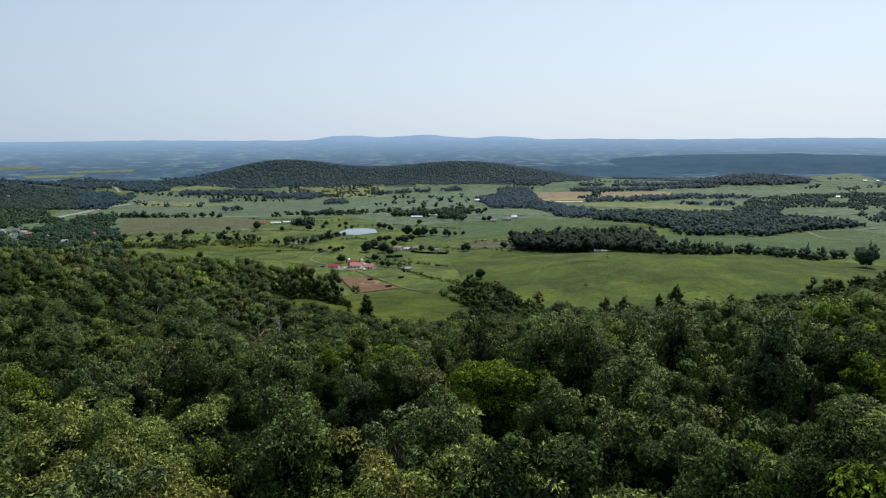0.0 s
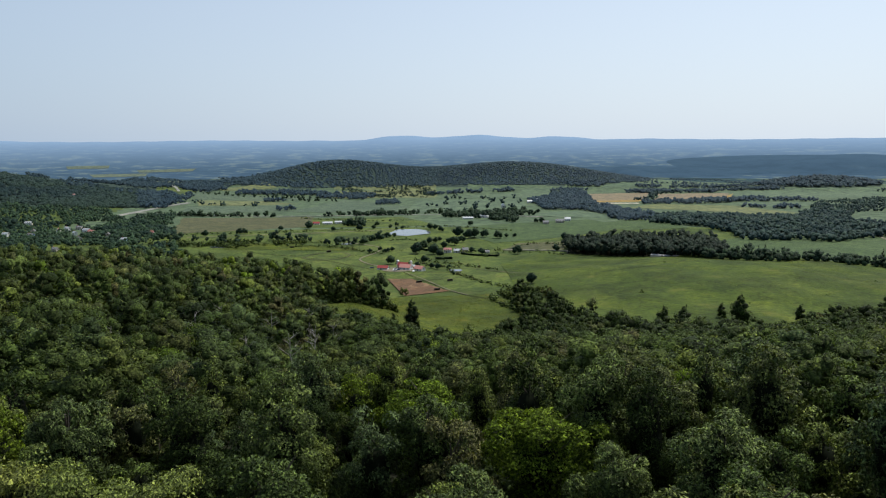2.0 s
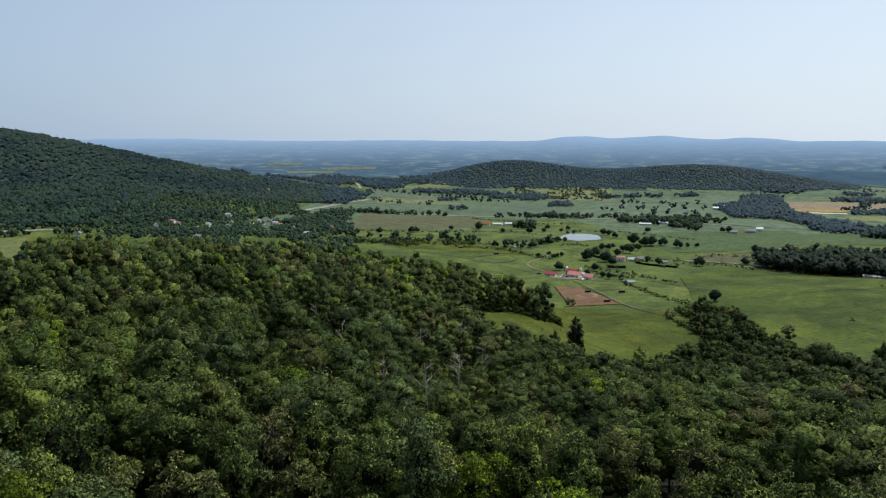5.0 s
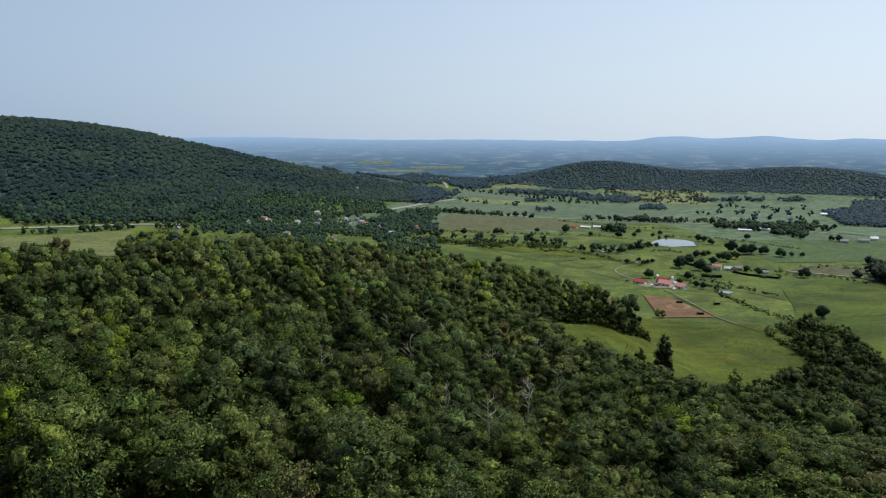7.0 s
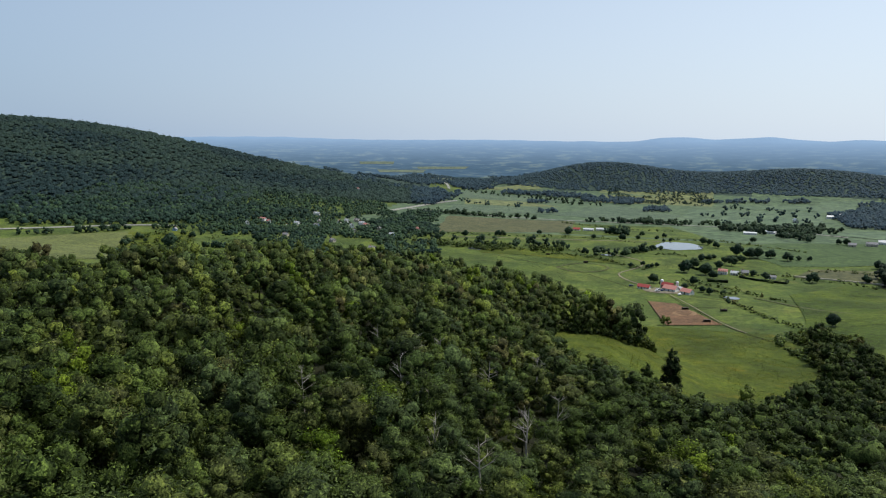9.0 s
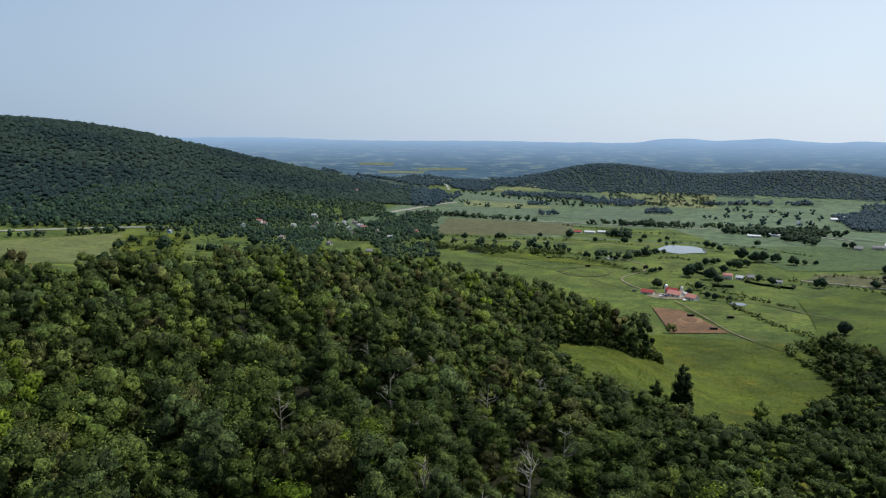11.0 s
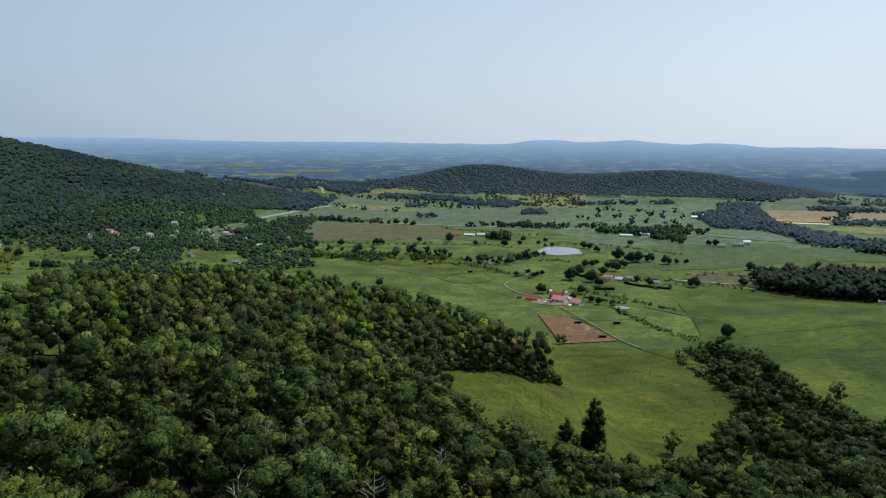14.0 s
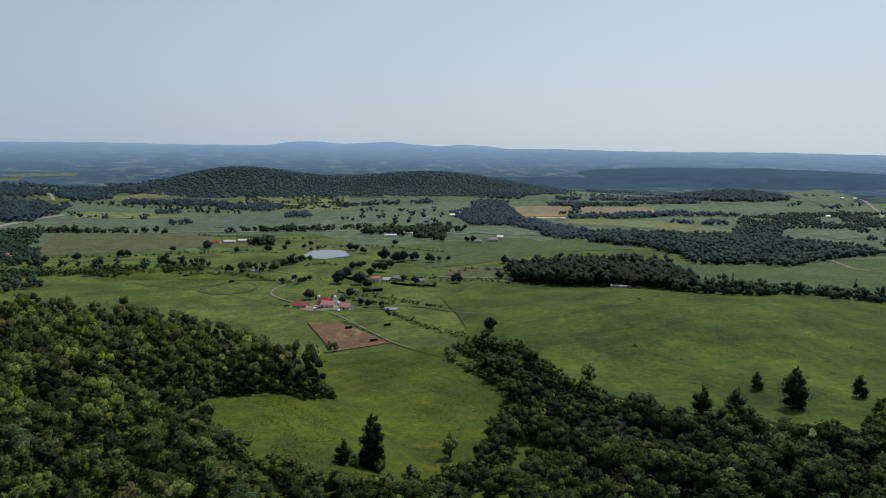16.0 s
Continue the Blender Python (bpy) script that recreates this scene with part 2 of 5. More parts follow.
CEDAR = leaves("cedar_foliage", [(0.0, (0.015, 0.028, 0.012)), (1.0, (0.024, 0.040, 0.017))], 0.1)
# bluest leaf colour of all: haze of the far hill painted in
FARWOOD = leaves("hazed_far_wood_foliage", [(0.0, (0.023, 0.043, 0.062)), (0.4, (0.027, 0.050, 0.068)), (0.75, (0.033, 0.057, 0.068)), (1.0, (0.025, 0.046, 0.064))], 0.1, 0.06, grain=0.2, depth=0.25)
TUSSOCK = leaves("tussock_grass", [(0.0, (0.045, 0.072, 0.008)), (0.5, (0.075, 0.098, 0.010)), (0.8, (0.110, 0.115, 0.014)), (1.0, (0.055, 0.082, 0.010))], 0.3, 0.4)
# near-black colour that paints the shade inside the near crowns
CROWN_SHADE = plain("painted_crown_shade", (0.007, 0.010, 0.005), 0.95, vary=0.5, scale=4, spec=0.05)
BARK = plain("grey_brown_bark", (0.075, 0.060, 0.046), 0.95, vary=0.4, scale=3)
DEADWOOD = plain("bleached_dead_wood", (0.27, 0.25, 0.225), 0.9, vary=0.3, scale=3)
WHITE = plain("white_painted_boards", (0.60, 0.60, 0.58), 0.6, vary=0.10)
RED_ROOF = plain("red_metal_roof", (0.29, 0.050, 0.045), 0.45, vary=0.22)
PINK_ROOF = plain("faded_red_roof", (0.44, 0.19, 0.16), 0.6, vary=0.20)
GREY_ROOF = plain("grey_shingle_roof", (0.20, 0.20, 0.21), 0.8, vary=0.2)
PALE_ROOF = plain("pale_metal_roof", (0.46, 0.48, 0.50), 0.45, 0.2, vary=0.12)
BLUE_WALL = plain("blue_painted_boards", (0.22, 0.33, 0.48), 0.6)
BRICK_WALL = plain("brick_wall", (0.30, 0.13, 0.09), 0.85)
STONE = plain("pale_field_stone", (0.42, 0.38, 0.31), 0.85, vary=0.3, scale=1.5)
SILO_METAL = plain("weathered_silo_concrete", (0.55, 0.54, 0.51), 0.7)
DOME = plain("bright_metal_dome", (0.75, 0.76, 0.77), 0.3, 0.6, vary=0.1)
RAIL = plain("dark_weathered_wood", (0.06, 0.05, 0.04), 0.9)
GLASS = plain("dark_window_glass", (0.03, 0.035, 0.045), 0.15, spec=0.6, vary=0.1)
CAR_PAINT = [plain("white_car_paint", (0.7, 0.7, 0.7), 0.3), plain("dark_blue_car_paint", (0.03, 0.05, 0.10), 0.25), plain("silver_car_paint", (0.45, 0.46, 0.48), 0.3, 0.5)]
RUBBER = plain("black_rubber", (0.02, 0.02, 0.02), 0.85)
HEDGE_LEAF = CEDAR

WATER, n_, l_, b_ = material("pond_water")
b_.inputs["Base Color"].default_value = (0.10, 0.12, 0.13, 1)
b_.inputs["Roughness"].default_value, b_.inputs["IOR"].default_value, b_.inputs["Specular IOR Level"].default_value = 0.10, 1.33, 1.0
relief(n_, l_, b_, noise_node(n_, l_, place(n_, l_), 0.5, 4), 0.25, 0.1)


def distance_land(name, woods_col, field_col, far_col, haze_glow):
    """Land many miles off: woods, pale fields and blue ridges, summer haze painted as colour and glow."""
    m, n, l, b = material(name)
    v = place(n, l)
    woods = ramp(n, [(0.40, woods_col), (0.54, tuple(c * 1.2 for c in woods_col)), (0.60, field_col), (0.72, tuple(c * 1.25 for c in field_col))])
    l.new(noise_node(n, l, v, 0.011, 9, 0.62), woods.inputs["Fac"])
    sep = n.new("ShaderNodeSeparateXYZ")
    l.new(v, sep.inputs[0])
    # colour pales towards far_col with height, painting thicker haze further out
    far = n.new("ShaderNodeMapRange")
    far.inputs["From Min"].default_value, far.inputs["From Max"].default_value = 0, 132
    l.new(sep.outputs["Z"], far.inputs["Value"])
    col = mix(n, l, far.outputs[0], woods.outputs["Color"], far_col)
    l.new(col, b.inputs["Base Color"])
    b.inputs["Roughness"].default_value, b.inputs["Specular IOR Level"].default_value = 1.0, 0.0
    # emission lifts the darks as haze would
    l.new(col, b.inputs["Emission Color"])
    b.inputs["Emission Strength"].default_value = haze_glow
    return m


# blue tints and glow here stand in for air haze
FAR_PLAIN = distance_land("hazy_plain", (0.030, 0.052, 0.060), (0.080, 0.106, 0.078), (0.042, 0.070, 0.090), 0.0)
DISTANCE = distance_land("painted_haze_land", (0.033, 0.058, 0.086), (0.072, 0.100, 0.108), (0.136, 0.204, 0.296), 0.44)
RIDGE = distance_land("painted_haze_ridge", (0.030, 0.054, 0.080), (0.036, 0.062, 0.088), (0.052, 0.088, 0.130), 0.32)


# ---- the lie of the land ----
def smooth(a, b, x):
    """0 below a, 1 above b, smooth between."""
    u = np.clip((np.asarray(x, float) - a) / (b - a), 0, 1)
    return u * u * (3 - 2 * u)


def bump(x, y, cx, cy, sx, sy, turn=0.0):
    """A rounded hill of height 1."""
    c, s = math.cos(math.radians(turn)), math.sin(math.radians(turn))
    u, v = ((x - cx) * c + (y - cy) * s) / sx, (-(x - cx) * s + (y - cy) * c) / sy
    return np.exp(-0.5 * (u * u + v * v))


def low_hill(x, y):
    """The low wooded hill with two tops across the valley."""
    return 77 * bump(x, y, -128, 2106, 178, 160) + 72 * bump(x, y, 450, 2168, 262, 170)


SLOPE_Y = [-5000, -400, -46, 0, 45, 100, 180, 240, 285, 340, 400, 480, 560, 640, 950, 1300, 2000, 9000]
SLOPE_Z = [190, 170, 103, 94, 87, 74, 51, 37, 27, 21, 13, 5, 2, 0.5, -3, -11, -20, -20]


def ground_z(x, y):
    """Height of the land."""
    x, y = np.asarray(x, float), np.asarray(y, float)
    z = sum(np.interp(y + d, SLOPE_Y, SLOPE_Z) for d in (-24, -12, 0, 12, 24)) / 5
    # the wooded spur
    xx = x + 0.45 * np.maximum(0, y - 340)
    spur = 17 * smooth(45, -15, xx) + 6 * smooth(-30, -90, xx) + 10 * smooth(-80, -200, xx) - 12 * smooth(-190, -330, xx)
    z = z + spur * smooth(90, 270, y) * smooth(640, 500, y)
    # pasture hills
    z = z + 16 * bump(x, y, 280, 490, 112, 85) * smooth(300, 420, y)
    z = z + 1.1 * np.sin(x / 19 + 0.6 * np.sin(y / 31)) * np.sin(y / 25 + 0.7 + x / 90) * smooth(125, 190, x) * smooth(300, 370, y) * smooth(720, 640, y)
    z = z + 9 * bump(x, y, 480, 640, 150, 90) - 5 * bump(x, y, 330, 700, 160, 60)
    z = z + 6 * bump(x, y, 520, 900, 160, 90)
    # the long wooded mountain and the hills across the valley
    z = z + 189 * bump(x, y, -1761, 1289, 1069, 410, 10.5) * smooth(-30, -1437, x)
    z = z + low_hill(x, y)
    z = z + 28 * bump(x, y, 1280, 1830, 125, 75) + 12 * bump(x, y, 1750, 2000, 260, 160)
    # the far plain is raised to the camera's eye level to make the skyline
    r = np.hypot(x, y)
    z = z + 141 * smooth(2500, 5100, r) * 1.06
    # blue ridges on the skyline
    a = np.degrees(np.arctan2(x, y))
    ridge = 26 * np.exp(-(((a - 8) / 9) ** 4)) + 9 * np.sin(a * 0.9) * np.exp(-(((a - 8) / 12) ** 4)) + 8 * np.exp(-(((a + 33) / 6) ** 4)) + 3 * np.sin(a * 0.37) + 1.5 * np.sin(a * 2.3)
    return z + ridge * smooth(4200, 4750, r)


# ---- mesh helpers ----
def np_mesh(name, verts, tris=None, quads=None, mats=(), tone=None, smooth_faces=False, normals=None):
    """A mesh from arrays of triangles and quads."""
    me = bpy.data.meshes.new(name)
    tris = np.zeros((0, 3), np.int32) if tris is None else np.asarray(tris, np.int32).reshape(-1, 3)
    quads = np.zeros((0, 4), np.int32) if quads is None else np.asarray(quads, np.int32).reshape(-1, 4)
    me.vertices.add(len(verts))
    me.vertices.foreach_set("co", np.asarray(verts, np.float32).ravel())
    me.loops.add(3 * len(tris) + 4 * len(quads))
    me.loops.foreach_set("vertex_index", np.concatenate([tris.ravel(), quads.ravel()]))
    me.polygons.add(len(tris) + len(quads))
    starts = np.concatenate([np.arange(len(tris)) * 3, 3 * len(tris) + np.arange(len(quads)) * 4])
    me.polygons.foreach_set("loop_start", starts.astype(np.int32))
    me.polygons.foreach_set("use_smooth", np.full(len(starts), smooth_faces, bool))
    for m in mats:
        me.materials.append(m)
    if tone is not None:
        me.attributes.new("tone", "FLOAT", "POINT").data.foreach_set("value", np.asarray(tone, np.float32))
    me.update(calc_edges=True)
    if normals is not None:
        me.normals_split_custom_set_from_vertices(np.asarray(normals, np.float32))
    return me


def part(name, data, mat, parent, label=""):
    """One mesh object under a thing or under a part."""
    if isinstance(data, bmesh.types.BMesh):
        me = bpy.data.meshes.new(name)
        data.to_mesh(me)
        data.free()
        data = me
    if mat is not None and not data.materials:
        data.materials.append(mat)
    ob = new(name, data)
    ob.parent = parent
    return tagged(ob, label)


def thing(name, m, label, category, group=""):
    e = new(name)
    e.empty_display_size = 0.5
    e.matrix_world = m
    return tagged(e, label, category, group)


def box(bm, x0, x1, y0, y1, z0, z1, bevel=0.0):
    vs = [bm.verts.new(p) for p in ((x0, y0, z0), (x1, y0, z0), (x1, y1, z0), (x0, y1, z0), (x0, y0, z1), (x1, y0, z1), (x1, y1, z1), (x0, y1, z1))]
    fs = [bm.faces.new([vs[i] for i in f]) for f in ((3, 2, 1, 0), (4, 5, 6, 7), (0, 1, 5, 4), (1, 2, 6, 5), (2, 3, 7, 6), (3, 0, 4, 7))]
    if bevel:
        bmesh.ops.bevel(bm, geom=list({e for f in fs for e in f.edges}), offset=bevel, segments=2, affect="EDGES")
    return vs


def prism(bm, pts, y0, y1):
    """A profile in x, z drawn out along y."""
    a, b = [bm.verts.new((x, y0, z)) for x, z in pts], [bm.verts.new((x, y1, z)) for x, z in pts]
    bm.faces.new(a), bm.faces.new(b[::-1])
    for i in range(len(pts)):
        j = (i + 1) % len(pts)
        bm.faces.new((a[j], a[i], b[i], b[j]))


# ---- the land ----
def land(name, radii, angles, mat_for, mats):
    """A sheet of land in rings round the middle of the plan."""
    rr, aa = np.meshgrid(radii, angles, indexing="ij")
    x, y = rr * np.sin(aa), rr * np.cos(aa)
    v = np.stack([x, y, ground_z(x, y)], -1).reshape(-1, 3)
    na, i = len(angles), np.arange(len(radii) - 1)[:, None] * len(angles) + np.arange(len(angles) - 1)
    q = np.stack([i, i + 1, i + na + 1, i + na], -1).reshape(-1, 4)[:, ::-1]
    me = np_mesh(name, v, quads=q, mats=mats, smooth_faces=True)
    if mat_for:
        c = v[q].mean(1)
        me.polygons.foreach_set("material_index", mat_for(c[:, 0], c[:, 1]).astype(np.int32))
    return new(name, me)


def inside(px, py, poly):
    """Which points lie within a polygon."""
    px, py = np.asarray(px, float), np.asarray(py, float)
    hit = np.zeros(px.shape, bool)
    for (x0, y0), (x1, y1) in zip(poly, poly[1:] + poly[:1]):
        if y0 != y1:
            hit ^= ((y0 > py) != (y1 > py)) & (px < (x1 - x0) * (py - y0) / (y1 - y0) + x0)
    return hit


WOOD = [(-430, -160), (430, -160), (520, 430), (425, 405), (362, 376), (281, 318), (228, 296), (200, 270), (171, 262), (158, 280), (150, 300), (141, 310), (133, 328),
        (128, 350), (122, 385), (126, 430), (124, 455), (108, 466), (95, 455), (101, 425), (92, 404), (95, 364), (74, 315), (58, 283), (44, 264), (30, 246), (17, 234),
        (3, 228), (-8, 235), (-18, 250), (-30, 292), (-58, 316), (-56, 327), (-18, 330), (6, 334), (12, 352), (2, 385), (-18, 430), (-42, 475), (-75, 500), (-110, 528), (-160, 540)]
WOOD += [(-208, 470), (-222, 400), (-216, 349), (-208, 290), (-222, 250), (-300, 270), (-380, 330), (-440, 360)]
DARKWOOD = [(220, 712), (245, 684), (282, 660), (298, 628), (312, 596), (330, 580), (352, 610), (378, 680), (404, 735), (378, 757), (335, 780), (272, 775), (228, 765)]
VILLAGE = [(-660, 800), (-600, 815), (-470, 800), (-400, 830), (-290, 830), (-270, 900), (-300, 1000), (-420, 1120), (-470, 1220), (-700, 1150), (-900, 1000), (-860, 830)]


def on_mountain(x, y):
    b = np.degrees(np.arctan2(x, y))
    foot = np.where(x < -660, np.interp(x, [-1800, -660], [420, 800]), np.interp(x, [-660, -440], [1150, 1260]))
    return (b > -62) & (b < -17.5) & (y > foot) & (x < -430 - np.maximum(0, y - 1500) * 0.45) & (r2(x, y) < 2650)


def on_hill(x, y, cut=False):
    return (low_hill(x, y) > 17) & (r2(x, y) < 2650) & ((np.abs((x + 190) + (y - 2000) * 0.40) > 4.2) | (not cut))


def on_knoll(x, y):
    return ((x - 1275) / 175) ** 2 + ((y - 1830) / 110) ** 2 < 1


def r2(x, y):
    return np.hypot(x, y)


front = np.linspace(radians(-64), radians(64), 300)
back = np.linspace(radians(64), radians(296), 60)
ANGLES = np.concatenate([front, back[1:]])
RADII = np.concatenate([[0.5], np.geomspace(6, 2700, 220)])
# grass beyond 1000 m and plain beyond 2400 m take the haze-painted colours
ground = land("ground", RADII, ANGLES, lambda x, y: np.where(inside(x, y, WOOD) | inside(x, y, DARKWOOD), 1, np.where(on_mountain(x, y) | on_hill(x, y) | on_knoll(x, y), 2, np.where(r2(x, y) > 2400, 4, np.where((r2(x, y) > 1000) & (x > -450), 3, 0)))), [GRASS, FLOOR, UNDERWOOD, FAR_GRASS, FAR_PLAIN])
tagged(ground, "rolling green valley floor and mountain slope", "ground", kind="structure")
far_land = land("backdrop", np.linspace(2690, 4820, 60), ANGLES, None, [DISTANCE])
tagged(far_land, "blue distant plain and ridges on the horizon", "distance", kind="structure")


def mound(cx, cy, sx, sy, high, turn, mat, label):
    """A hill far out on the plain."""
    u = np.linspace(-2.6, 2.6, 60)
    uu, vv = np.meshgrid(u, u, indexing="ij")
    c, s = math.cos(radians(turn)), math.sin(radians(turn))
    x, y = cx + uu * sx * c - vv * sy * s, cy + uu * sx * s + vv * sy * c
    wob = np.array([[noise.noise((a / 260, b / 260, 5.0)) for a, b in zip(ra, rb)] for ra, rb in zip(x, y)])
    z = ground_z(x, y) - 4 + high * np.exp(-0.5 * (uu ** 2 + vv ** 2)) * (1 + 0.25 * wob)
    i = np.arange(59)[:, None] * 60 + np.arange(59)
    q = np.stack([i, i + 60, i + 61, i + 1], -1).reshape(-1, 4)
    me = np_mesh("backdrop_hill", np.stack([x, y, z], -1).reshape(-1, 3), quads=q, mats=[mat], smooth_faces=True)
    return tagged(new("backdrop_hill", me), label, "hill", kind="structure")


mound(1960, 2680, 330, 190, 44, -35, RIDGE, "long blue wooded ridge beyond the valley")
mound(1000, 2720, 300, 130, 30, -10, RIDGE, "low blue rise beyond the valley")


def patch(name, left, right, mat, label, category, lift=0.35, step=18.0, wobble=2.0, kind="structure"):
    """Land between two lines of points, laid over the ground."""
    def along(line, n):
        line = np.array(line, float)
        d = np.concatenate([[0], np.cumsum(np.hypot(*np.diff(line, axis=0).T))])
        s = np.linspace(0, d[-1], n)
        return np.stack([np.interp(s, d, line[:, 0]), np.interp(s, d, line[:, 1])], -1), d[-1]
    length = max(along(left, 2)[1], along(right, 2)[1])
    n = int(min(120, max(4, length / step)))
    a, b = along(left, n)[0], along(right, n)[0]
    wide = float(np.hypot(*(a - b).T).mean())
    m = int(min(60, max(2, wide / step + 1)))
    u = np.linspace(0, 1, m)[None, :, None]
    p = a[:, None] * (1 - u) + b[:, None] * u
    if wobble:
        w = np.array([[noise.noise_vector((q[0] * 0.02, q[1] * 0.02, 3.0)) for q in row] for row in p])[..., :2]
        p = p + w * wobble
    z = ground_z(p[..., 0], p[..., 1]) + lift
    v = np.concatenate([p, z[..., None]], -1).reshape(-1, 3)
    i = np.arange(n - 1)[:, None] * m + np.arange(m - 1)
    q = np.stack([i, i + 1, i + m + 1, i + m], -1).reshape(-1, 4)
    me = np_mesh(name, v, quads=q, mats=[mat], smooth_faces=True)
    nz = sum(f.normal.z for f in me.polygons)
    if nz < 0:
        me.flip_normals()
    return tagged(new(name, me), label, category, kind=kind)


def road(name, line, width, mat, label, lift=0.5, step=6.0):
    """A track of even width along a rounded line."""
    line = np.array(line, float)
    for _ in range(3):
        cut = np.concatenate([line[:-1] * 0.75 + line[1:] * 0.25, line[:-1] * 0.25 + line[1:] * 0.75], 1).reshape(-1, 2)
        line = np.concatenate([line[:1], cut, line[-1:]])
    t = np.gradient(line, axis=0)
    t /= np.hypot(*t.T)[:, None] + 1e-9
    side = np.stack([-t[:, 1], t[:, 0]], -1) * width / 2
    return patch(name, line + side, line - side, mat, label, "road", lift, step, 0)


def field(left, right, mat, label, lift=0.35, wobble=4.0, step=18.0):
    return patch("field", left, right, mat, label, "field", lift, step, wobble)


def blot(name, cx, cy, rx, ry, mat, label, category, lift=0.6, turn=0.0, flat=False, seed=1):
    """A rounded uneven patch such as a pond or a worn ring."""
    k, rings = 40, 5
    a = np.linspace(0, 2 * math.pi, k, endpoint=False)
    edge = 1 + 0.10 * np.sin(2 * a + seed) + 0.06 * np.sin(3 * a + 2.1 * seed) + 0.04 * np.sin(5 * a + seed * 3.3)
    c, s = math.cos(radians(turn)), math.sin(radians(turn))
    x, y = rx * edge * np.cos(a), ry * edge * np.sin(a)
    f = np.linspace(1, 0, rings, endpoint=False)
    px, py = cx + f[:, None] * (x * c - y * s), cy + f[:, None] * (x * s + y * c)
    px, py = np.append(px.ravel(), cx), np.append(py.ravel(), cy)
    z = np.full(len(px), float(ground_z(px, py).max())) + lift if flat else ground_z(px, py) + lift
    i = np.arange(rings - 1)[:, None] * k + np.arange(k)
    j = np.arange(rings - 1)[:, None] * k + (np.arange(k) + 1) % k
    q = np.stack([i, j, j + k, i + k], -1).reshape(-1, 4)
    last = (rings - 1) * k + np.arange(k)
    t = np.stack([last, (rings - 1) * k + (np.arange(k) + 1) % k, np.full(k, len(px) - 1)], -1)
    return tagged(new(name, np_mesh(name, np.stack([px, py, z], -1), t, q, [mat], smooth_faces=True)), label, category, kind="structure")


# fields near the wood
field([(-40, 195), (-60, 285), (-70, 330), (-40, 345), (-20, 370), (-30, 420), (-40, 480)], [(60, 195), (90, 283), (110, 362), (104, 404), (94, 440), (88, 470)], MEADOW, "sunlit meadow with yellow weeds", 0.5, 2, 7.0)
field([(96, 470), (112, 500), (120, 560), (128, 640), (190, 720)], [(126, 380), (145, 325), (225, 255), (330, 285), (450, 355)], RIDGE_GRASS, "rolling hill pasture with worn dry patches", 0.5, 3, 9.0)
field([(190, 720), (250, 690), (290, 630)], [(450, 355), (540, 430), (480, 520)], RIDGE_GRASS, "rolling hill pasture behind the crest", 0.45, 3, 9.0)
field([(12, 571), (34, 567)], [(24, 484), (60, 496)], SOIL, "bare red soil riding paddock", 0.45, 1)
blot("worn_ring", 38, 530, 7.5, 12, DUST, "trodden pale ring in the paddock", "soil", 0.6, -12)
blot("worn_ring", 37.5, 530.5, 5, 9, SOIL, "dark soil inside the trodden ring", "soil", 0.75, -12, seed=2)
blot("worn_patch", 66, 468, 5, 3, SOIL, "bare soil below the paddock gate", "soil", 0.42, 30, seed=3)
field([(45, 600), (74, 590), (96, 520)], [(40, 566), (64, 498), (74, 462)], GRASS, "fenced green paddock beside the track", 0.32, 1)
# valley fields
def plot(corners, mat, label, lift=0.5, wobble=6):
    """A field with four corners, in order round it."""
    a, b, c, d = corners
    return field([a, d], [b, c], mat, label, lift, wobble)


plot([(-320, 1150), (-105, 1190), (-100, 1020), (-280, 930)], HAY, "dry brownish hay field", 0.35)
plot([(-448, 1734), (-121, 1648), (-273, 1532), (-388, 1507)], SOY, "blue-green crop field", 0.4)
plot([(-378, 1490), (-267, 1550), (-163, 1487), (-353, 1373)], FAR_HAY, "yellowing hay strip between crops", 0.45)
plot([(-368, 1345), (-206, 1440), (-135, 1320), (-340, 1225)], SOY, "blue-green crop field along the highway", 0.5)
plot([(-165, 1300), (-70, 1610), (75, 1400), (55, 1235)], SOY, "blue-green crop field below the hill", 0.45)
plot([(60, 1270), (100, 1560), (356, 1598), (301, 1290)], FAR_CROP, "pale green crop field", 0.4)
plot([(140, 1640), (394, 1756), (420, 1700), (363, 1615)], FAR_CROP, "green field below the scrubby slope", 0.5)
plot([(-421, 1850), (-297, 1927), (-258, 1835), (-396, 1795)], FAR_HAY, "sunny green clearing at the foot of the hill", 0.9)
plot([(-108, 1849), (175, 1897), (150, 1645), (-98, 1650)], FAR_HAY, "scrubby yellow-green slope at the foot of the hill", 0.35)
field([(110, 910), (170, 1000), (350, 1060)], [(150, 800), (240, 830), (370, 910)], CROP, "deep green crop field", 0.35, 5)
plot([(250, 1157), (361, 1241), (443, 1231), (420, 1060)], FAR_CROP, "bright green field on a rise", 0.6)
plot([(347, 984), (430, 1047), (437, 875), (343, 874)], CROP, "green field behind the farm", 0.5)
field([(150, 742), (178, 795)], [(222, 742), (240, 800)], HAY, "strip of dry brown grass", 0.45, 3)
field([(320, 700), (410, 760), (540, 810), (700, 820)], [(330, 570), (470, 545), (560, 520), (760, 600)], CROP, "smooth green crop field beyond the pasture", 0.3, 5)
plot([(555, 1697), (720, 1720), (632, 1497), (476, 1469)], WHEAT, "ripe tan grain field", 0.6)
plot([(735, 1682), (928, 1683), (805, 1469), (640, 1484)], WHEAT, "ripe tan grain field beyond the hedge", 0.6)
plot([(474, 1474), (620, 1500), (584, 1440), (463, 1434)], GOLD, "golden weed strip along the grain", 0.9)
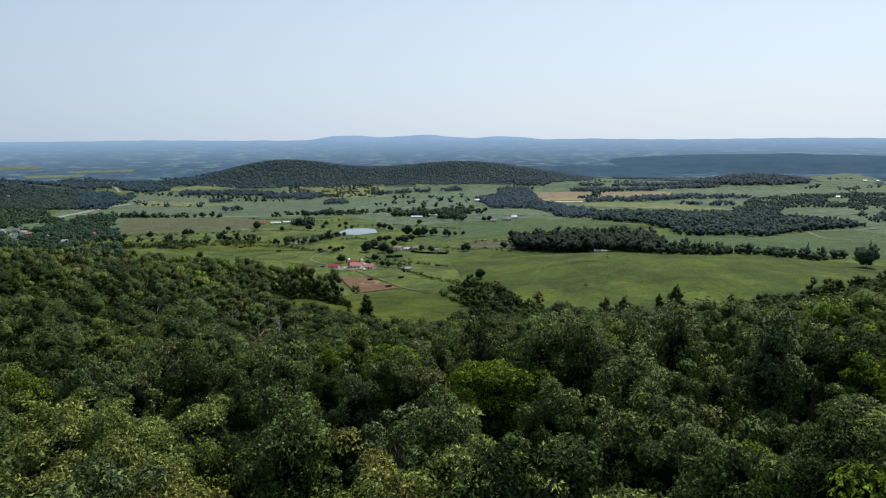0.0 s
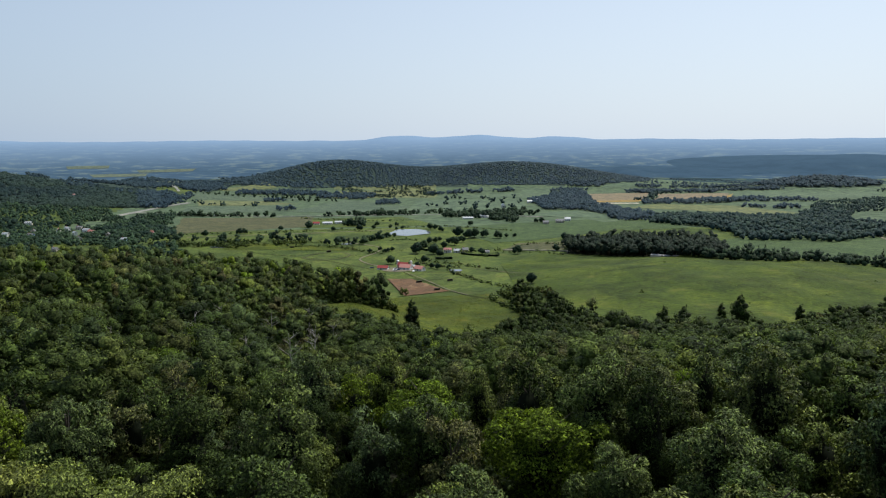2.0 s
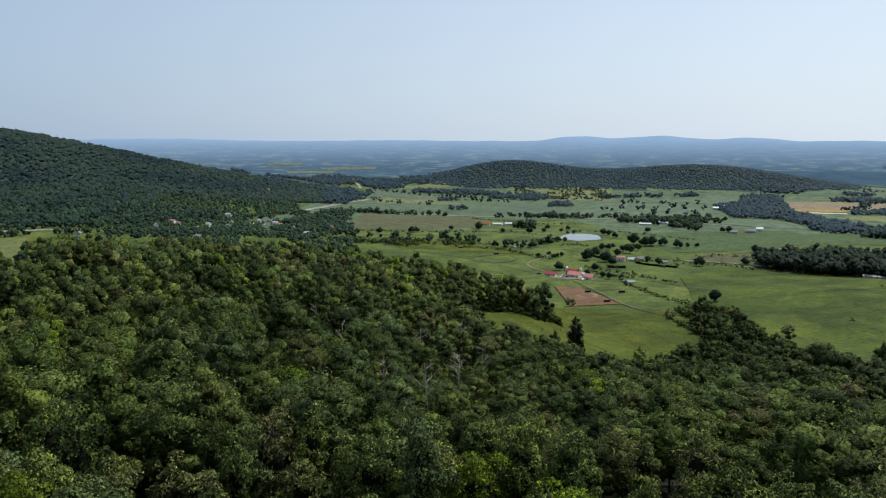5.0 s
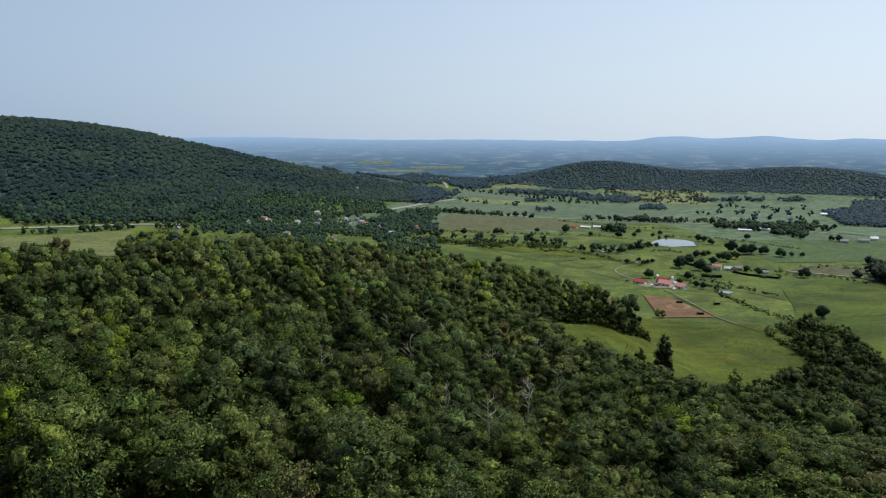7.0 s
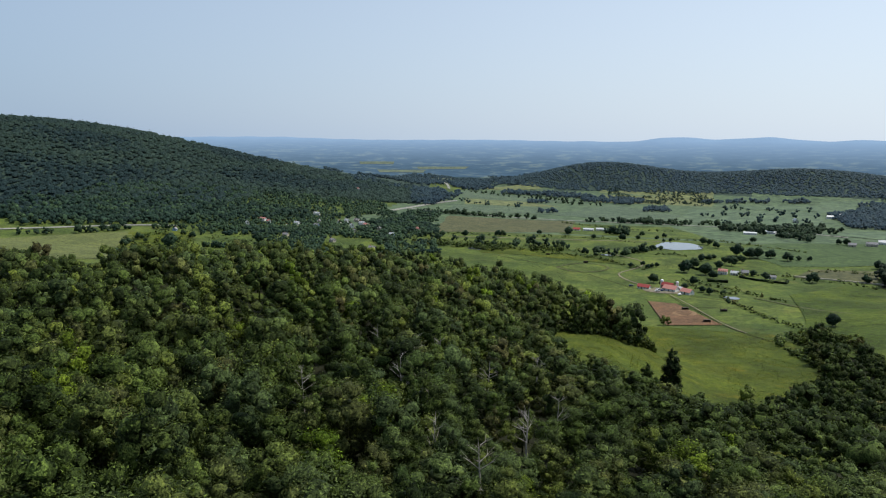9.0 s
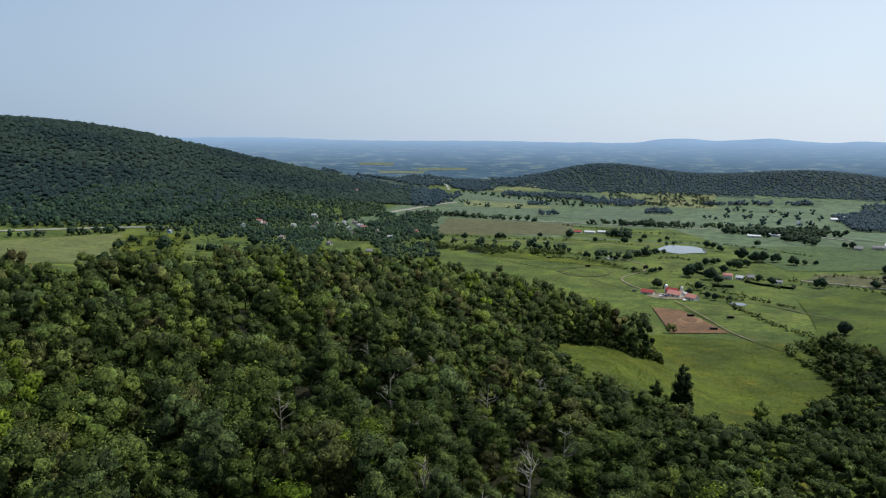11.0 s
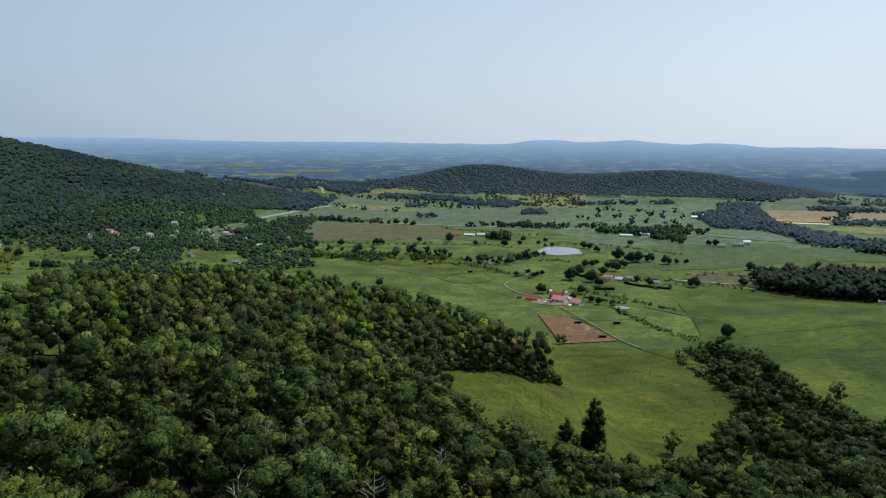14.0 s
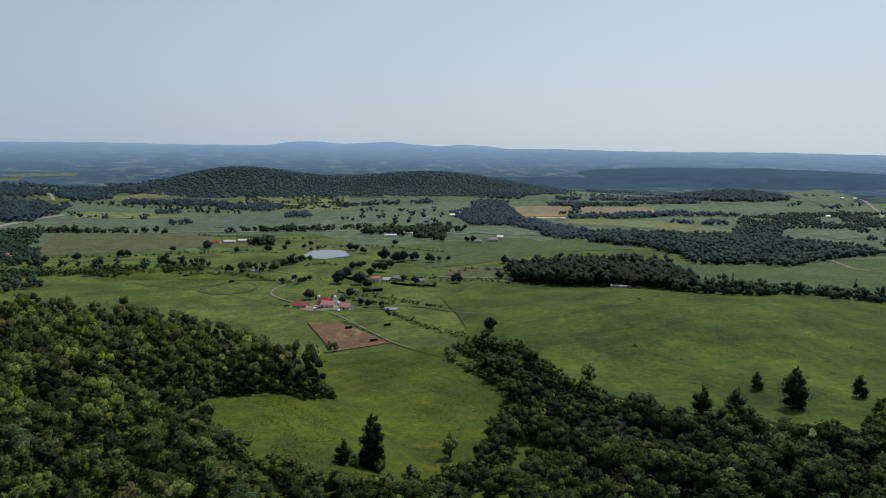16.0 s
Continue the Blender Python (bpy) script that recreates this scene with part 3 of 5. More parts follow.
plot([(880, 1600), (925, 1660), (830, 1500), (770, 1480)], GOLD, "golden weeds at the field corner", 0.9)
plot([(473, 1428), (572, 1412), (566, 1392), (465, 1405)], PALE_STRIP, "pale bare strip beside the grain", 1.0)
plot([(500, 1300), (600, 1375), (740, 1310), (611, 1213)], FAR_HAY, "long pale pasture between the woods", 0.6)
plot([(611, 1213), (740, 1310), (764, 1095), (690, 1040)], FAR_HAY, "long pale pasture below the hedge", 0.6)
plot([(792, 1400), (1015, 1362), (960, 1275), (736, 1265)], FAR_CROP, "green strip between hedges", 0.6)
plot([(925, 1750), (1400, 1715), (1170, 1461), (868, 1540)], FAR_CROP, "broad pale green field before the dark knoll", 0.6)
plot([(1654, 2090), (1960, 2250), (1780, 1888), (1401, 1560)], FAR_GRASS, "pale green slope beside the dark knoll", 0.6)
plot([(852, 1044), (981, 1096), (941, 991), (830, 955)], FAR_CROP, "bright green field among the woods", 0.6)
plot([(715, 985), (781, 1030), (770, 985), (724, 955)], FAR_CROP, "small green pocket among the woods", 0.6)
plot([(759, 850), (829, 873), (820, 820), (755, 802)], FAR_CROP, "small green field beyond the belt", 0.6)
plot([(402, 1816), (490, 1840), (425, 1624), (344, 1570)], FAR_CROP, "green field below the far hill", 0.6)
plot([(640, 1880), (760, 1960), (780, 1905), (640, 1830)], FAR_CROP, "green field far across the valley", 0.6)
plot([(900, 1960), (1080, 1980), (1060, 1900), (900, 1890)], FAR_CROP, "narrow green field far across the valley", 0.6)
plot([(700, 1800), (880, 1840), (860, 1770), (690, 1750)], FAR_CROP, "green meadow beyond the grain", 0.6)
# paler and bluer than near grass, painting haze over the farthest fields
PLAIN_FIELD = earth("hazed_plain_field", (0.066, 0.090, 0.070), (0.082, 0.106, 0.080), (0.098, 0.122, 0.090), 0.005, 0.05)
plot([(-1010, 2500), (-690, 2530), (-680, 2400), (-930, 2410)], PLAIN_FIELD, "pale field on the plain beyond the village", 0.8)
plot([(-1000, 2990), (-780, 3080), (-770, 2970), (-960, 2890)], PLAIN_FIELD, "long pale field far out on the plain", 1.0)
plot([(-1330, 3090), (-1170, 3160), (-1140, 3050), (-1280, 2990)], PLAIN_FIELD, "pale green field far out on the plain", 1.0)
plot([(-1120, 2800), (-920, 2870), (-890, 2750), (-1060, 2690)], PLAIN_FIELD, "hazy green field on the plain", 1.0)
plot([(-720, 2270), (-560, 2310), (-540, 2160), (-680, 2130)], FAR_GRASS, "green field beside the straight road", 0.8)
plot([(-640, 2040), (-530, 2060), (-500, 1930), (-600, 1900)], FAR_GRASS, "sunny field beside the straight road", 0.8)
plot([(-745, 600), (-630, 731), (-395, 505), (-500, 400)], STUBBLE, "yellowing hay field beside the road", 0.5)
plot([(-626, 726), (-560, 770), (-480, 650), (-543, 610)], MEADOW, "weedy light green field", 0.5)
plot([(-526, 752), (-473, 785), (-420, 710), (-487, 690)], GRASS, "small green field by the village", 0.6)
plot([(-386, 800), (-328, 828), (-300, 740), (-350, 730)], GRASS, "mown green clearing by a house", 0.7, 3)
plot([(-330, 880), (-253, 910), (-225, 835), (-300, 830)], GRASS, "green field at the village edge", 0.6, 3)
field([(-510, 1020), (-440, 1040)], [(-515, 1060), (-440, 1075)], GRASS, "green clearing above the village", 0.8, 3)
field([(-189, 828), (-119, 829), (-21, 783)], [(-178, 780), (-111, 775), (-13, 752)], MEADOW, "strip of yellow weeds along the wet ground", 0.35, 6)
plot([(-130, 1160), (50, 1170), (100, 1000), (-110, 1000)], GRASS, "light green pasture beyond the pond", 0.3)
for cx, cy in ((-160, 264), (-150, 274), (-145, 286), (-161, 221)):
    blot("clearing", cx, cy, 12, 9, MEADOW, "small grassy clearing in the wood", "grass", 0.5, 30, seed=cx)
road("road", [(-800, 790), (-769, 814), (-757, 834), (-733, 840)], 6, ASPHALT, "pale lane above the highway", 0.9)
# roads and ponds
road("track", [(-78, 711), (-69, 737), (-47, 751), (-24, 734), (-32, 703), (-57, 689), (-78, 711)], 2.0, HAY, "worn oval riding track in the grass", 0.5)
road("road", [(-800, 650), (-711, 722), (-655, 775), (-600, 800)], 9, ASPHALT, "pale two-lane road at the foot of the mountain", 0.8)
road("road", [(-425, 1130), (-410, 1230), (-400, 1330), (-380, 1420)], 11, ASPHALT, "pale highway curving past the woods", 0.8)
road("road", [(-478, 1700), (-505, 1790), (-640, 2200)], 7, ASPHALT, "straight far road between trees", 1.2)
road("road", [(-410, 1200), (-240, 1196), (-60, 1206), (60, 1212), (200, 1190), (290, 1120)], 7, ASPHALT, "valley road along the hedges", 0.8)
road("road", [(1700, 1880), (1759, 1849), (1555, 1610), (1336, 1361), (1200, 1250)], 7, ASPHALT, "pale road down the far slope", 1.0)
road("track", [(35, 612), (22, 634), (4, 646), (-14, 680), (-16, 702), (-4, 725), (6, 748), (9, 778), (-5, 800), (-40, 835)], 2.0, GRAVEL, "pale gravel farm drive", 0.55)
road("track", [(30, 605), (42, 571), (60, 500), (72, 470)], 1.0, GRAVEL, "narrow cart track beside the paddock", 0.6)
road("track", [(-255, 893), (-180, 915), (-60, 935), (30, 960)], 3.0, GRAVEL, "gravel lane between pastures", 0.55)
road("track", [(96, 612), (112, 590), (130, 560), (150, 548)], 2.2, HAY, "worn grass path over the pasture", 0.6)
PATH_TURF = earth("trodden_turf", (0.018, 0.030, 0.007), (0.026, 0.041, 0.009), (0.036, 0.052, 0.013), 0.05, 0.6)
road("track", [(133, 495), (162, 511), (229, 513), (279, 544), (292, 575)], 1.3, PATH_TURF, "narrow dark sheep path over the hill pasture", 0.62, 4.0)
road("track", [(643, 775), (624, 735), (600, 690), (612, 662), (680, 640)], 4.0, GRAVEL, "pale track over the green field", 0.7)
road("track", [(640, 770), (700, 768), (760, 780)], 4.0, GRAVEL, "pale track along the green field", 0.7)
blot("pond", 49, 918, 26, 37, WATER, "wide pale farm pond reflecting the sky", "pond", 0.5, 0, True)
blot("pond", -186, 804, 10, 8, WATER, "small pond in the scrub", "pond", 0.5, 0, True, 2)
blot("pond", 78, 603, 6, 5.5, WATER, "little round pond below the barns", "pond", 0.6, 20, True, 3)
blot("pond", -34, 812, 7, 4, WATER, "narrow pond by the shrubs", "pond", 0.6, 0, True, 4)
blot("farmyard", 27, 621, 17, 12, GRAVEL, "pale gravel farmyard between the barns", "yard", 0.45, -10)


# ---- trees ----
PHI = (1 + 5 ** 0.5) / 2
ICO_V = np.array([(-1, PHI, 0), (1, PHI, 0), (-1, -PHI, 0), (1, -PHI, 0), (0, -1, PHI), (0, 1, PHI), (0, -1, -PHI), (0, 1, -PHI),
                  (PHI, 0, -1), (PHI, 0, 1), (-PHI, 0, -1), (-PHI, 0, 1)]) / math.hypot(1, PHI)
ICO_F = np.array([(0, 11, 5), (0, 5, 1), (0, 1, 7), (0, 7, 10), (0, 10, 11), (1, 5, 9), (5, 11, 4), (11, 10, 2), (10, 7, 6), (7, 1, 8),
                  (3, 9, 4), (3, 4, 2), (3, 2, 6), (3, 6, 8), (3, 8, 9), (4, 9, 5), (2, 4, 11), (6, 2, 10), (8, 6, 7), (9, 8, 1)])


def unit(a):
    return a / (np.linalg.norm(a, axis=-1, keepdims=True) + 1e-9)


def finer(v, f):
    """Each triangle of a ball cut in four."""
    mids, vs, out = {}, list(map(tuple, v)), []
    def mid(a, b):
        key = (min(a, b), max(a, b))
        if key not in mids:
            mids[key] = len(vs)
            p = np.array(vs[a]) + np.array(vs[b])
            vs.append(tuple(p / np.linalg.norm(p)))
        return mids[key]
    for a, b, c in f:
        ab, bc, ca = mid(a, b), mid(b, c), mid(c, a)
        out += [(a, ab, ca), (b, bc, ab), (c, ca, bc), (ab, bc, ca)]
    return np.array(vs), np.array(out)


BALL_V, BALL_F = finer(ICO_V, ICO_F)


def foliage(rng, centers, radii, sprays, size, core=0.8, flat=0.72, inner=False, shell=0.62, loose=0.6, ragged=(0.62, 1.16)):
    """Clumps of leaves round leafy masses: verts, triangles of the masses, triangles of the leaves, normals."""
    k, mid = len(centers), centers.mean(0)
    if inner:  # one near-black heart, painted as the shade inside the whole crown
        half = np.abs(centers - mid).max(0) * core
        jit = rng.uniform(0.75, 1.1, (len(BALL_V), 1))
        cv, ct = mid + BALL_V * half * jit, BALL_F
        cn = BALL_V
    else:
        jit = rng.uniform(*ragged, (k, len(ICO_V), 1))
        cv = (centers[:, None] + ICO_V[None] * radii[:, None, None] * core * jit * np.array([1, 1, flat])).reshape(-1, 3)
        ct = (ICO_F[None] + np.arange(k)[:, None, None] * len(ICO_V)).reshape(-1, 3)
        cn = unit(ICO_V[None] * 0.8 + unit(centers - mid)[:, None] * 0.5 + (0, 0, 0.1)).reshape(-1, 3)
    idx = rng.choice(k, sprays, p=radii ** 2 / (radii ** 2).sum())
    d = unit(rng.normal(size=(sprays, 3)) + unit(centers - mid)[idx] * 0.5 + (0, 0, 0.5))
    p = centers[idx] + radii[idx, None] * d * rng.uniform(shell, 1.2, (sprays, 1)) * np.array([1, 1, flat])
    nrm = unit(d * 0.7 + rng.normal(size=(sprays, 3)) * 0.5 + (0, 0, 0.35))
    t1 = unit(np.cross(nrm, rng.normal(size=(sprays, 3))))
    t2 = np.cross(nrm, t1)
    s = size * rng.uniform(0.55, 1.4, (sprays, 1))
    lv = np.stack([p + t1 * s, p - t1 * s * 0.6 + t2 * s * 0.5, p - t1 * s * 0.6 - t2 * s * 0.5], 1).reshape(-1, 3)
    lt = np.arange(sprays * 3).reshape(-1, 3) + len(cv)
    # leaves catch the light as the rounded mass that they make up
    ln = unit(d * 0.6 + unit(centers - mid)[idx] * 0.8 + nrm * loose + rng.normal(size=(sprays, 3)) * 0.2 * loose)
    return np.concatenate([cv, lv]), ct, lt, np.concatenate([cn, np.repeat(ln, 3, 0)])


def crown_clumps(rng, form, high, wide, k):
    """Centres and radii of the clumps of a crown whose foot stands at z = 0."""
    if form in ("cone", "spire"):
        h = (np.arange(k) + rng.uniform(0.2, 0.8, k)) / k * 0.93 * high + 0.04 * high
        r = wide * (1 - h / high) ** (0.8 if form == "cone" else 0.5)
        a = rng.uniform(0, 2 * math.pi, k)
        c = np.stack([np.cos(a) * r * 0.45, np.sin(a) * r * 0.45, h], -1)
        return c, np.maximum(0.45, r * 0.62) * rng.uniform(0.8, 1.15, k)
    if form == "oval":
        h = (np.arange(k) + rng.uniform(0.2, 0.8, k)) / k
        r = wide * (np.sin(math.pi * h ** 0.72) ** 0.62 * 0.92 + 0.06)
        a = rng.uniform(0, 2 * math.pi, k)
        return np.stack([np.cos(a) * r * 0.55, np.sin(a) * r * 0.55, h * high * 0.95], -1), np.maximum(0.5, r * 0.55) * rng.uniform(0.8, 1.15, k)
    if k == 1:
        return np.array([[0.0, 0.0, high * 0.28]]), np.array([wide])
    low = {"round": 0.10, "tall": 0.10, "shrub": 0.02}[form] * high
    i = np.arange(k) + 0.5
    up, round_ = 1 - 2 * i / k, math.pi * (1 + 5 ** 0.5) * i + rng.uniform(0, 6.28)
    d = np.stack([np.cos(round_) * np.sqrt(1 - up ** 2), np.sin(round_) * np.sqrt(1 - up ** 2), up], -1)
    d = unit(d + rng.normal(size=(k, 3)) * 0.22)
    f = rng.uniform(0.42, 0.82, (k, 1))
    half = (high - low) / 2
    c = d * f * np.array([wide, wide, half]) + (0, 0, low + half)
    lean = 1.0 - 0.30 * np.clip((c[:, 2] - low - half) / half, 0, 1) * (form == "tall")
    c[:, :2] *= lean[:, None]
    r = wide * rng.uniform(0.30, 0.54, k) * (1 if form != "tall" else 1.15)
    c[:, 2] = np.minimum(c[:, 2], high - r * 0.8)
    return c, r


def limb(bm, a, b, ra, rb, sides=6):
    """A tapered bough from a to b."""
    a, b = Vector(a), Vector(b)
    q = (b - a).to_track_quat("Z", "Y")
    rings = [[bm.verts.new(p + q @ Vector((math.cos(2 * math.pi * i / sides) * r, math.sin(2 * math.pi * i / sides) * r, 0))) for i in range(sides)]
             for p, r in ((a, ra), (b, rb))]
    for i in range(sides):
        j = (i + 1) % sides
        bm.faces.new((rings[0][i], rings[0][j], rings[1][j], rings[1][i]))
    bm.faces.new(rings[1])


def trunk_mesh(rng, high, wide, boughs, stout=1.0):
    bm = bmesh.new()
    r = 0.02 * high * stout
    knee = (rng.uniform(-0.3, 0.3), rng.uniform(-0.3, 0.3), high * 0.35)
    top = (rng.uniform(-0.5, 0.5), rng.uniform(-0.5, 0.5), high * 0.78)
    limb(bm, (0, 0, -0.6), knee, r * 1.25, r * 0.85, 8)
    limb(bm, knee, top, r * 0.85, r * 0.25, 7)
    for i in range(boughs):
        a, f = rng.uniform(0, 2 * math.pi), rng.uniform(0.05, 0.8)
        s = [knee[j] + (top[j] - knee[j]) * f for j in range(3)]
        reach = wide * rng.uniform(0.35, 0.55)
        e = (s[0] + math.cos(a) * reach, s[1] + math.sin(a) * reach, s[2] + high * rng.uniform(0.08, 0.2))
        limb(bm, s, e, r * 0.4, r * 0.1, 5)
    return bm


def tree_kind(seed, name, form, high, wide, clumps, sprays, size, mat, label, boughs=5, core=0.8):
    """One tree with a trunk and a crown, to be copied."""
    rng = np.random.default_rng(seed)
    t = thing(name, Matrix.Identity(4), label, "tree")
    c, r = crown_clumps(rng, form, high, wide, clumps)
    inner = core < 0.7
    if inner:  # boughs reach out unevenly, with gaps between their sprays
        mid = c.mean(0)
        way_out = unit(c - mid)
        uneven = np.array([noise.noise(Vector(w) * 1.6 + Vector((seed * 3.7, 0, 0))) for w in way_out])
        c = mid + (c - mid) * (rng.uniform(0.72, 1.22, (len(c), 1)) + 0.55 * uneven[:, None])
        r = r * rng.uniform(0.34, 0.72, len(r))
    v, tr, lt, nn = foliage(rng, c, r, sprays, size, core, 0.72 if inner else 0.9, inner, 0.75 if inner else 0.62, 1.0 if inner else 0.8)
    part("trunk", trunk_mesh(rng, high, wide, boughs), BARK, t)
    me = np_mesh("crown", v, np.concatenate([tr, lt]), None, [mat, CROWN_SHADE], smooth_faces=True, normals=nn)
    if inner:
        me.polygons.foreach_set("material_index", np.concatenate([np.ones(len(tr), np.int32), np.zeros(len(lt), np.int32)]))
    part("crown", me, None, t)
    return t


def set_pose(x, y, turn, s, sink=0.15, slim=1.0):
    return Matrix.Translation((x, y, float(ground_z(x, y)) - sink)) @ Matrix.Rotation(turn, 4, "Z") @ Matrix.Diagonal((s * slim, s * slim, s, 1))


def plant(kind, x, y, s, rng, group="", label="", slim=1.0, cap=False):
    if cap:
        low = min(s, float(canopy_cap(x, y)) / 16.0)
        s, slim = low, slim * (0.3 + 0.7 * low / s) * s / low
    t = copy_thing(kind, set_pose(x, y, rng.uniform(0, 6.28), s, 0.15, slim))
    if group:
        tagged(t, label, group=group)
    return t


def stuff_template(seed, form, high, wide, clumps, sprays, size, trunk=True, core=0.86, flat=None, loose=0.6, ragged=(0.62, 1.16)):
    rng = np.random.default_rng(seed)
    c, r = crown_clumps(rng, form, high, wide, clumps)
    v, t, q, nn = foliage(rng, c, r, sprays, size, core, flat or (0.72 if core < 1 else 0.9), loose=loose, ragged=ragged)
    t = np.concatenate([t, q])
    if trunk:
        k = len(v)
        w = 0.025 * high
        tv = np.array([(w, 0, -0.5), (-w / 2, w * 0.8, -0.5), (-w / 2, -w * 0.8, -0.5), (0, 0, high * 0.5)])
        v, t = np.concatenate([v, tv]), np.concatenate([t, np.array([(0, 1, 3), (1, 2, 3), (2, 0, 3)]) + k])
        nn = np.concatenate([nn, unit(tv - (0, 0, 1))])
    return v, t, nn


def canopy_cap(x, y):
    """How tall the wood grows: capped above the meadow to fit the camera's view."""
    top = np.minimum(12.6 + np.clip((70 - y) * 0.12, 0, 8), 6.0 + 0.11 * np.hypot(x - 10, y - 245)) + 0.22 * np.clip(-12 - x, 0, 60)
    return np.where(y < 320, top, 30.0)


def grove(name, spots, scales, templates, mat, label, category, seed, cap=False, drift_size=48, stray=0.2):
    """Many trees past counting, as one object."""
    rng = np.random.default_rng(seed)
    spots = np.asarray(spots, float)
    z = ground_z(spots[:, 0], spots[:, 1]) - 0.2
    pick = rng.integers(0, len(templates), len(spots))
    vs, ts, ns, tone, base = [], [], [], [], 0
    for k, (v, t, nn) in enumerate(templates):
        m = np.where(pick == k)[0]
        if not len(m):
            continue
        a = rng.uniform(0, 2 * math.pi, len(m))
        ca, sa, s = np.cos(a)[:, None], np.sin(a)[:, None], np.asarray(scales)[m][:, None]
        tall = s * rng.uniform(0.85, 1.15, (len(m), 1))
        if cap:
            full = tall
            tall = np.minimum(tall, canopy_cap(spots[m, 0], spots[m, 1])[:, None] * rng.uniform(0.62, 1.08, (len(m), 1)) / v[:, 2].max())
            s = s * (0.6 + 0.4 * tall / full)
        x = (v[None, :, 0] * ca - v[None, :, 1] * sa) * s + spots[m, 0, None]
        y = (v[None, :, 0] * sa + v[None, :, 1] * ca) * s + spots[m, 1, None]
        zz = v[None, :, 2] * tall + z[m, None]
        off = base + np.arange(len(m))[:, None, None] * len(v)
        vs.append(np.stack([x, y, zz], -1).reshape(-1, 3))
        ts.append((t[None] + off).reshape(-1, 3))
        ns.append(np.stack([nn[None, :, 0] * ca - nn[None, :, 1] * sa, nn[None, :, 0] * sa + nn[None, :, 1] * ca, np.broadcast_to(nn[None, :, 2], x.shape)], -1).reshape(-1, 3))
        drift = np.array([noise.noise((px / drift_size, py / drift_size, 3.0)) for px, py in spots[m]])  # neighbours are often of one kind
        tone.append(np.repeat((0.5 + 0.75 * drift + rng.uniform(-stray, stray, len(m))) % 1.0, len(v)))
        base += len(m) * len(v)
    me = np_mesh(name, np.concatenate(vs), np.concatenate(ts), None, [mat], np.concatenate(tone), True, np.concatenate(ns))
    return tagged(new(name, me), label, category, kind="stuff")


def scatter(x0, x1, y0, y1, gap, rng, keep, stray=0.42):
    """Uneven planting over a rectangle, kept where keep(x, y) holds."""
    gx, gy = np.meshgrid(np.arange(x0, x1, gap), np.arange(y0, y1, gap))
    p = np.stack([gx + (np.arange(gx.shape[0]) % 2)[:, None] * gap / 2, gy], -1).reshape(-1, 2)
    p = p + rng.uniform(-stray, stray, p.shape) * gap
    return p[keep(p[:, 0], p[:, 1])]


rng = np.random.default_rng(7)

# the wood on the slope: nearest trees one by one, the rest as one wood
spots = scatter(-430, 520, -60, 560, 5.2, rng, lambda x, y: inside(x, y, WOOD))
spots = spots[(np.degrees(np.arctan2(spots[:, 0], spots[:, 1] + 62)) < 48) & (np.degrees(np.arctan2(-spots[:, 0], spots[:, 1] + 30)) < 53)]
spots = spots[rng.random(len(spots)) > np.where(spots[:, 0] > 12, np.where(spots[:, 1] > 150, 0.52, 0.46), 0.36)]  # broader crowns stand wider apart
lone_gap = np.hypot(spots[:, 0] - 15, spots[:, 1] - 248) > 7
for cx, cy, cr in ((-160, 264, 13), (-150, 274, 12), (-145, 286, 12), (-161, 221, 12)):  # small clearings
    lone_gap &= np.hypot(spots[:, 0] - cx, spots[:, 1] - cy) > cr
spots = spots[lone_gap]
reach = np.min([np.hypot(spots[:, 0] - px, spots[:, 1] - py) for px, py in ((0, -26), (24, -16), (-20, -8), (44, -2), (8, 6), (-26, 16), (28, 14), (2, 34))], axis=0)
order = np.argsort(reach)
spots, reach = spots[order], reach[order]
# tops keep clear of the flight line
clear = ~((np.abs(spots[:, 0]) < 16) & (spots[:, 1] < -26))
spots, reach = spots[clear], reach[clear]

def near_set(seed, sprays, size, core):
    """The kinds of tree in the wood, with more or fewer leaves."""
    kinds = (("round", 15.5, 4.4, BROADLEAF, "tall leafy green tree on the wooded slope"), ("tall", 17.5, 3.9, BROADLEAF, "slender leafy forest tree with mottled foliage"),
             ("round", 14.0, 4.8, BROADLEAF, "broad-crowned dull green forest tree"), ("round", 14.5, 4.5, LIME, "bright lime-green leafy tree in the wood"),
             ("round", 13.0, 4.6, LOCUST, "pale vine-draped tree with feathery leaves"), ("tall", 16.0, 3.8, DARKLEAF, "dark green oak in the wood"))
    return [tree_kind(seed + i, "tree", form, high, wide, 46, sprays, size, mat, label, 7, core) for i, (form, high, wide, mat, label) in enumerate(kinds)]


CLOSE = near_set(11, 15000, 0.16, 0.52)
NEAR = near_set(211, 6500, 0.22, 0.55)
MID = [tree_kind(21, "tree", "round", 15.5, 4.4, 36, 2600, 0.26, BROADLEAF, "leafy green tree on the wooded slope", 5, 0.5),
       tree_kind(22, "tree", "tall", 17.0, 3.9, 36, 2600, 0.26, BROADLEAF, "slender leafy tree on the wooded slope", 5, 0.5),
       tree_kind(23, "tree", "round", 14.0, 4.7, 36, 2600, 0.26, BROADLEAF, "broad-crowned tree on the wooded slope", 5, 0.5),
       tree_kind(24, "tree", "round", 14.0, 4.4, 36, 2600, 0.26, LIME, "bright yellow-green tree on the wooded slope", 5, 0.5),
       tree_kind(26, "tree", "tall", 16.0, 3.8, 36, 2600, 0.26, DARKLEAF, "dark green tree on the wooded slope", 5, 0.5)]
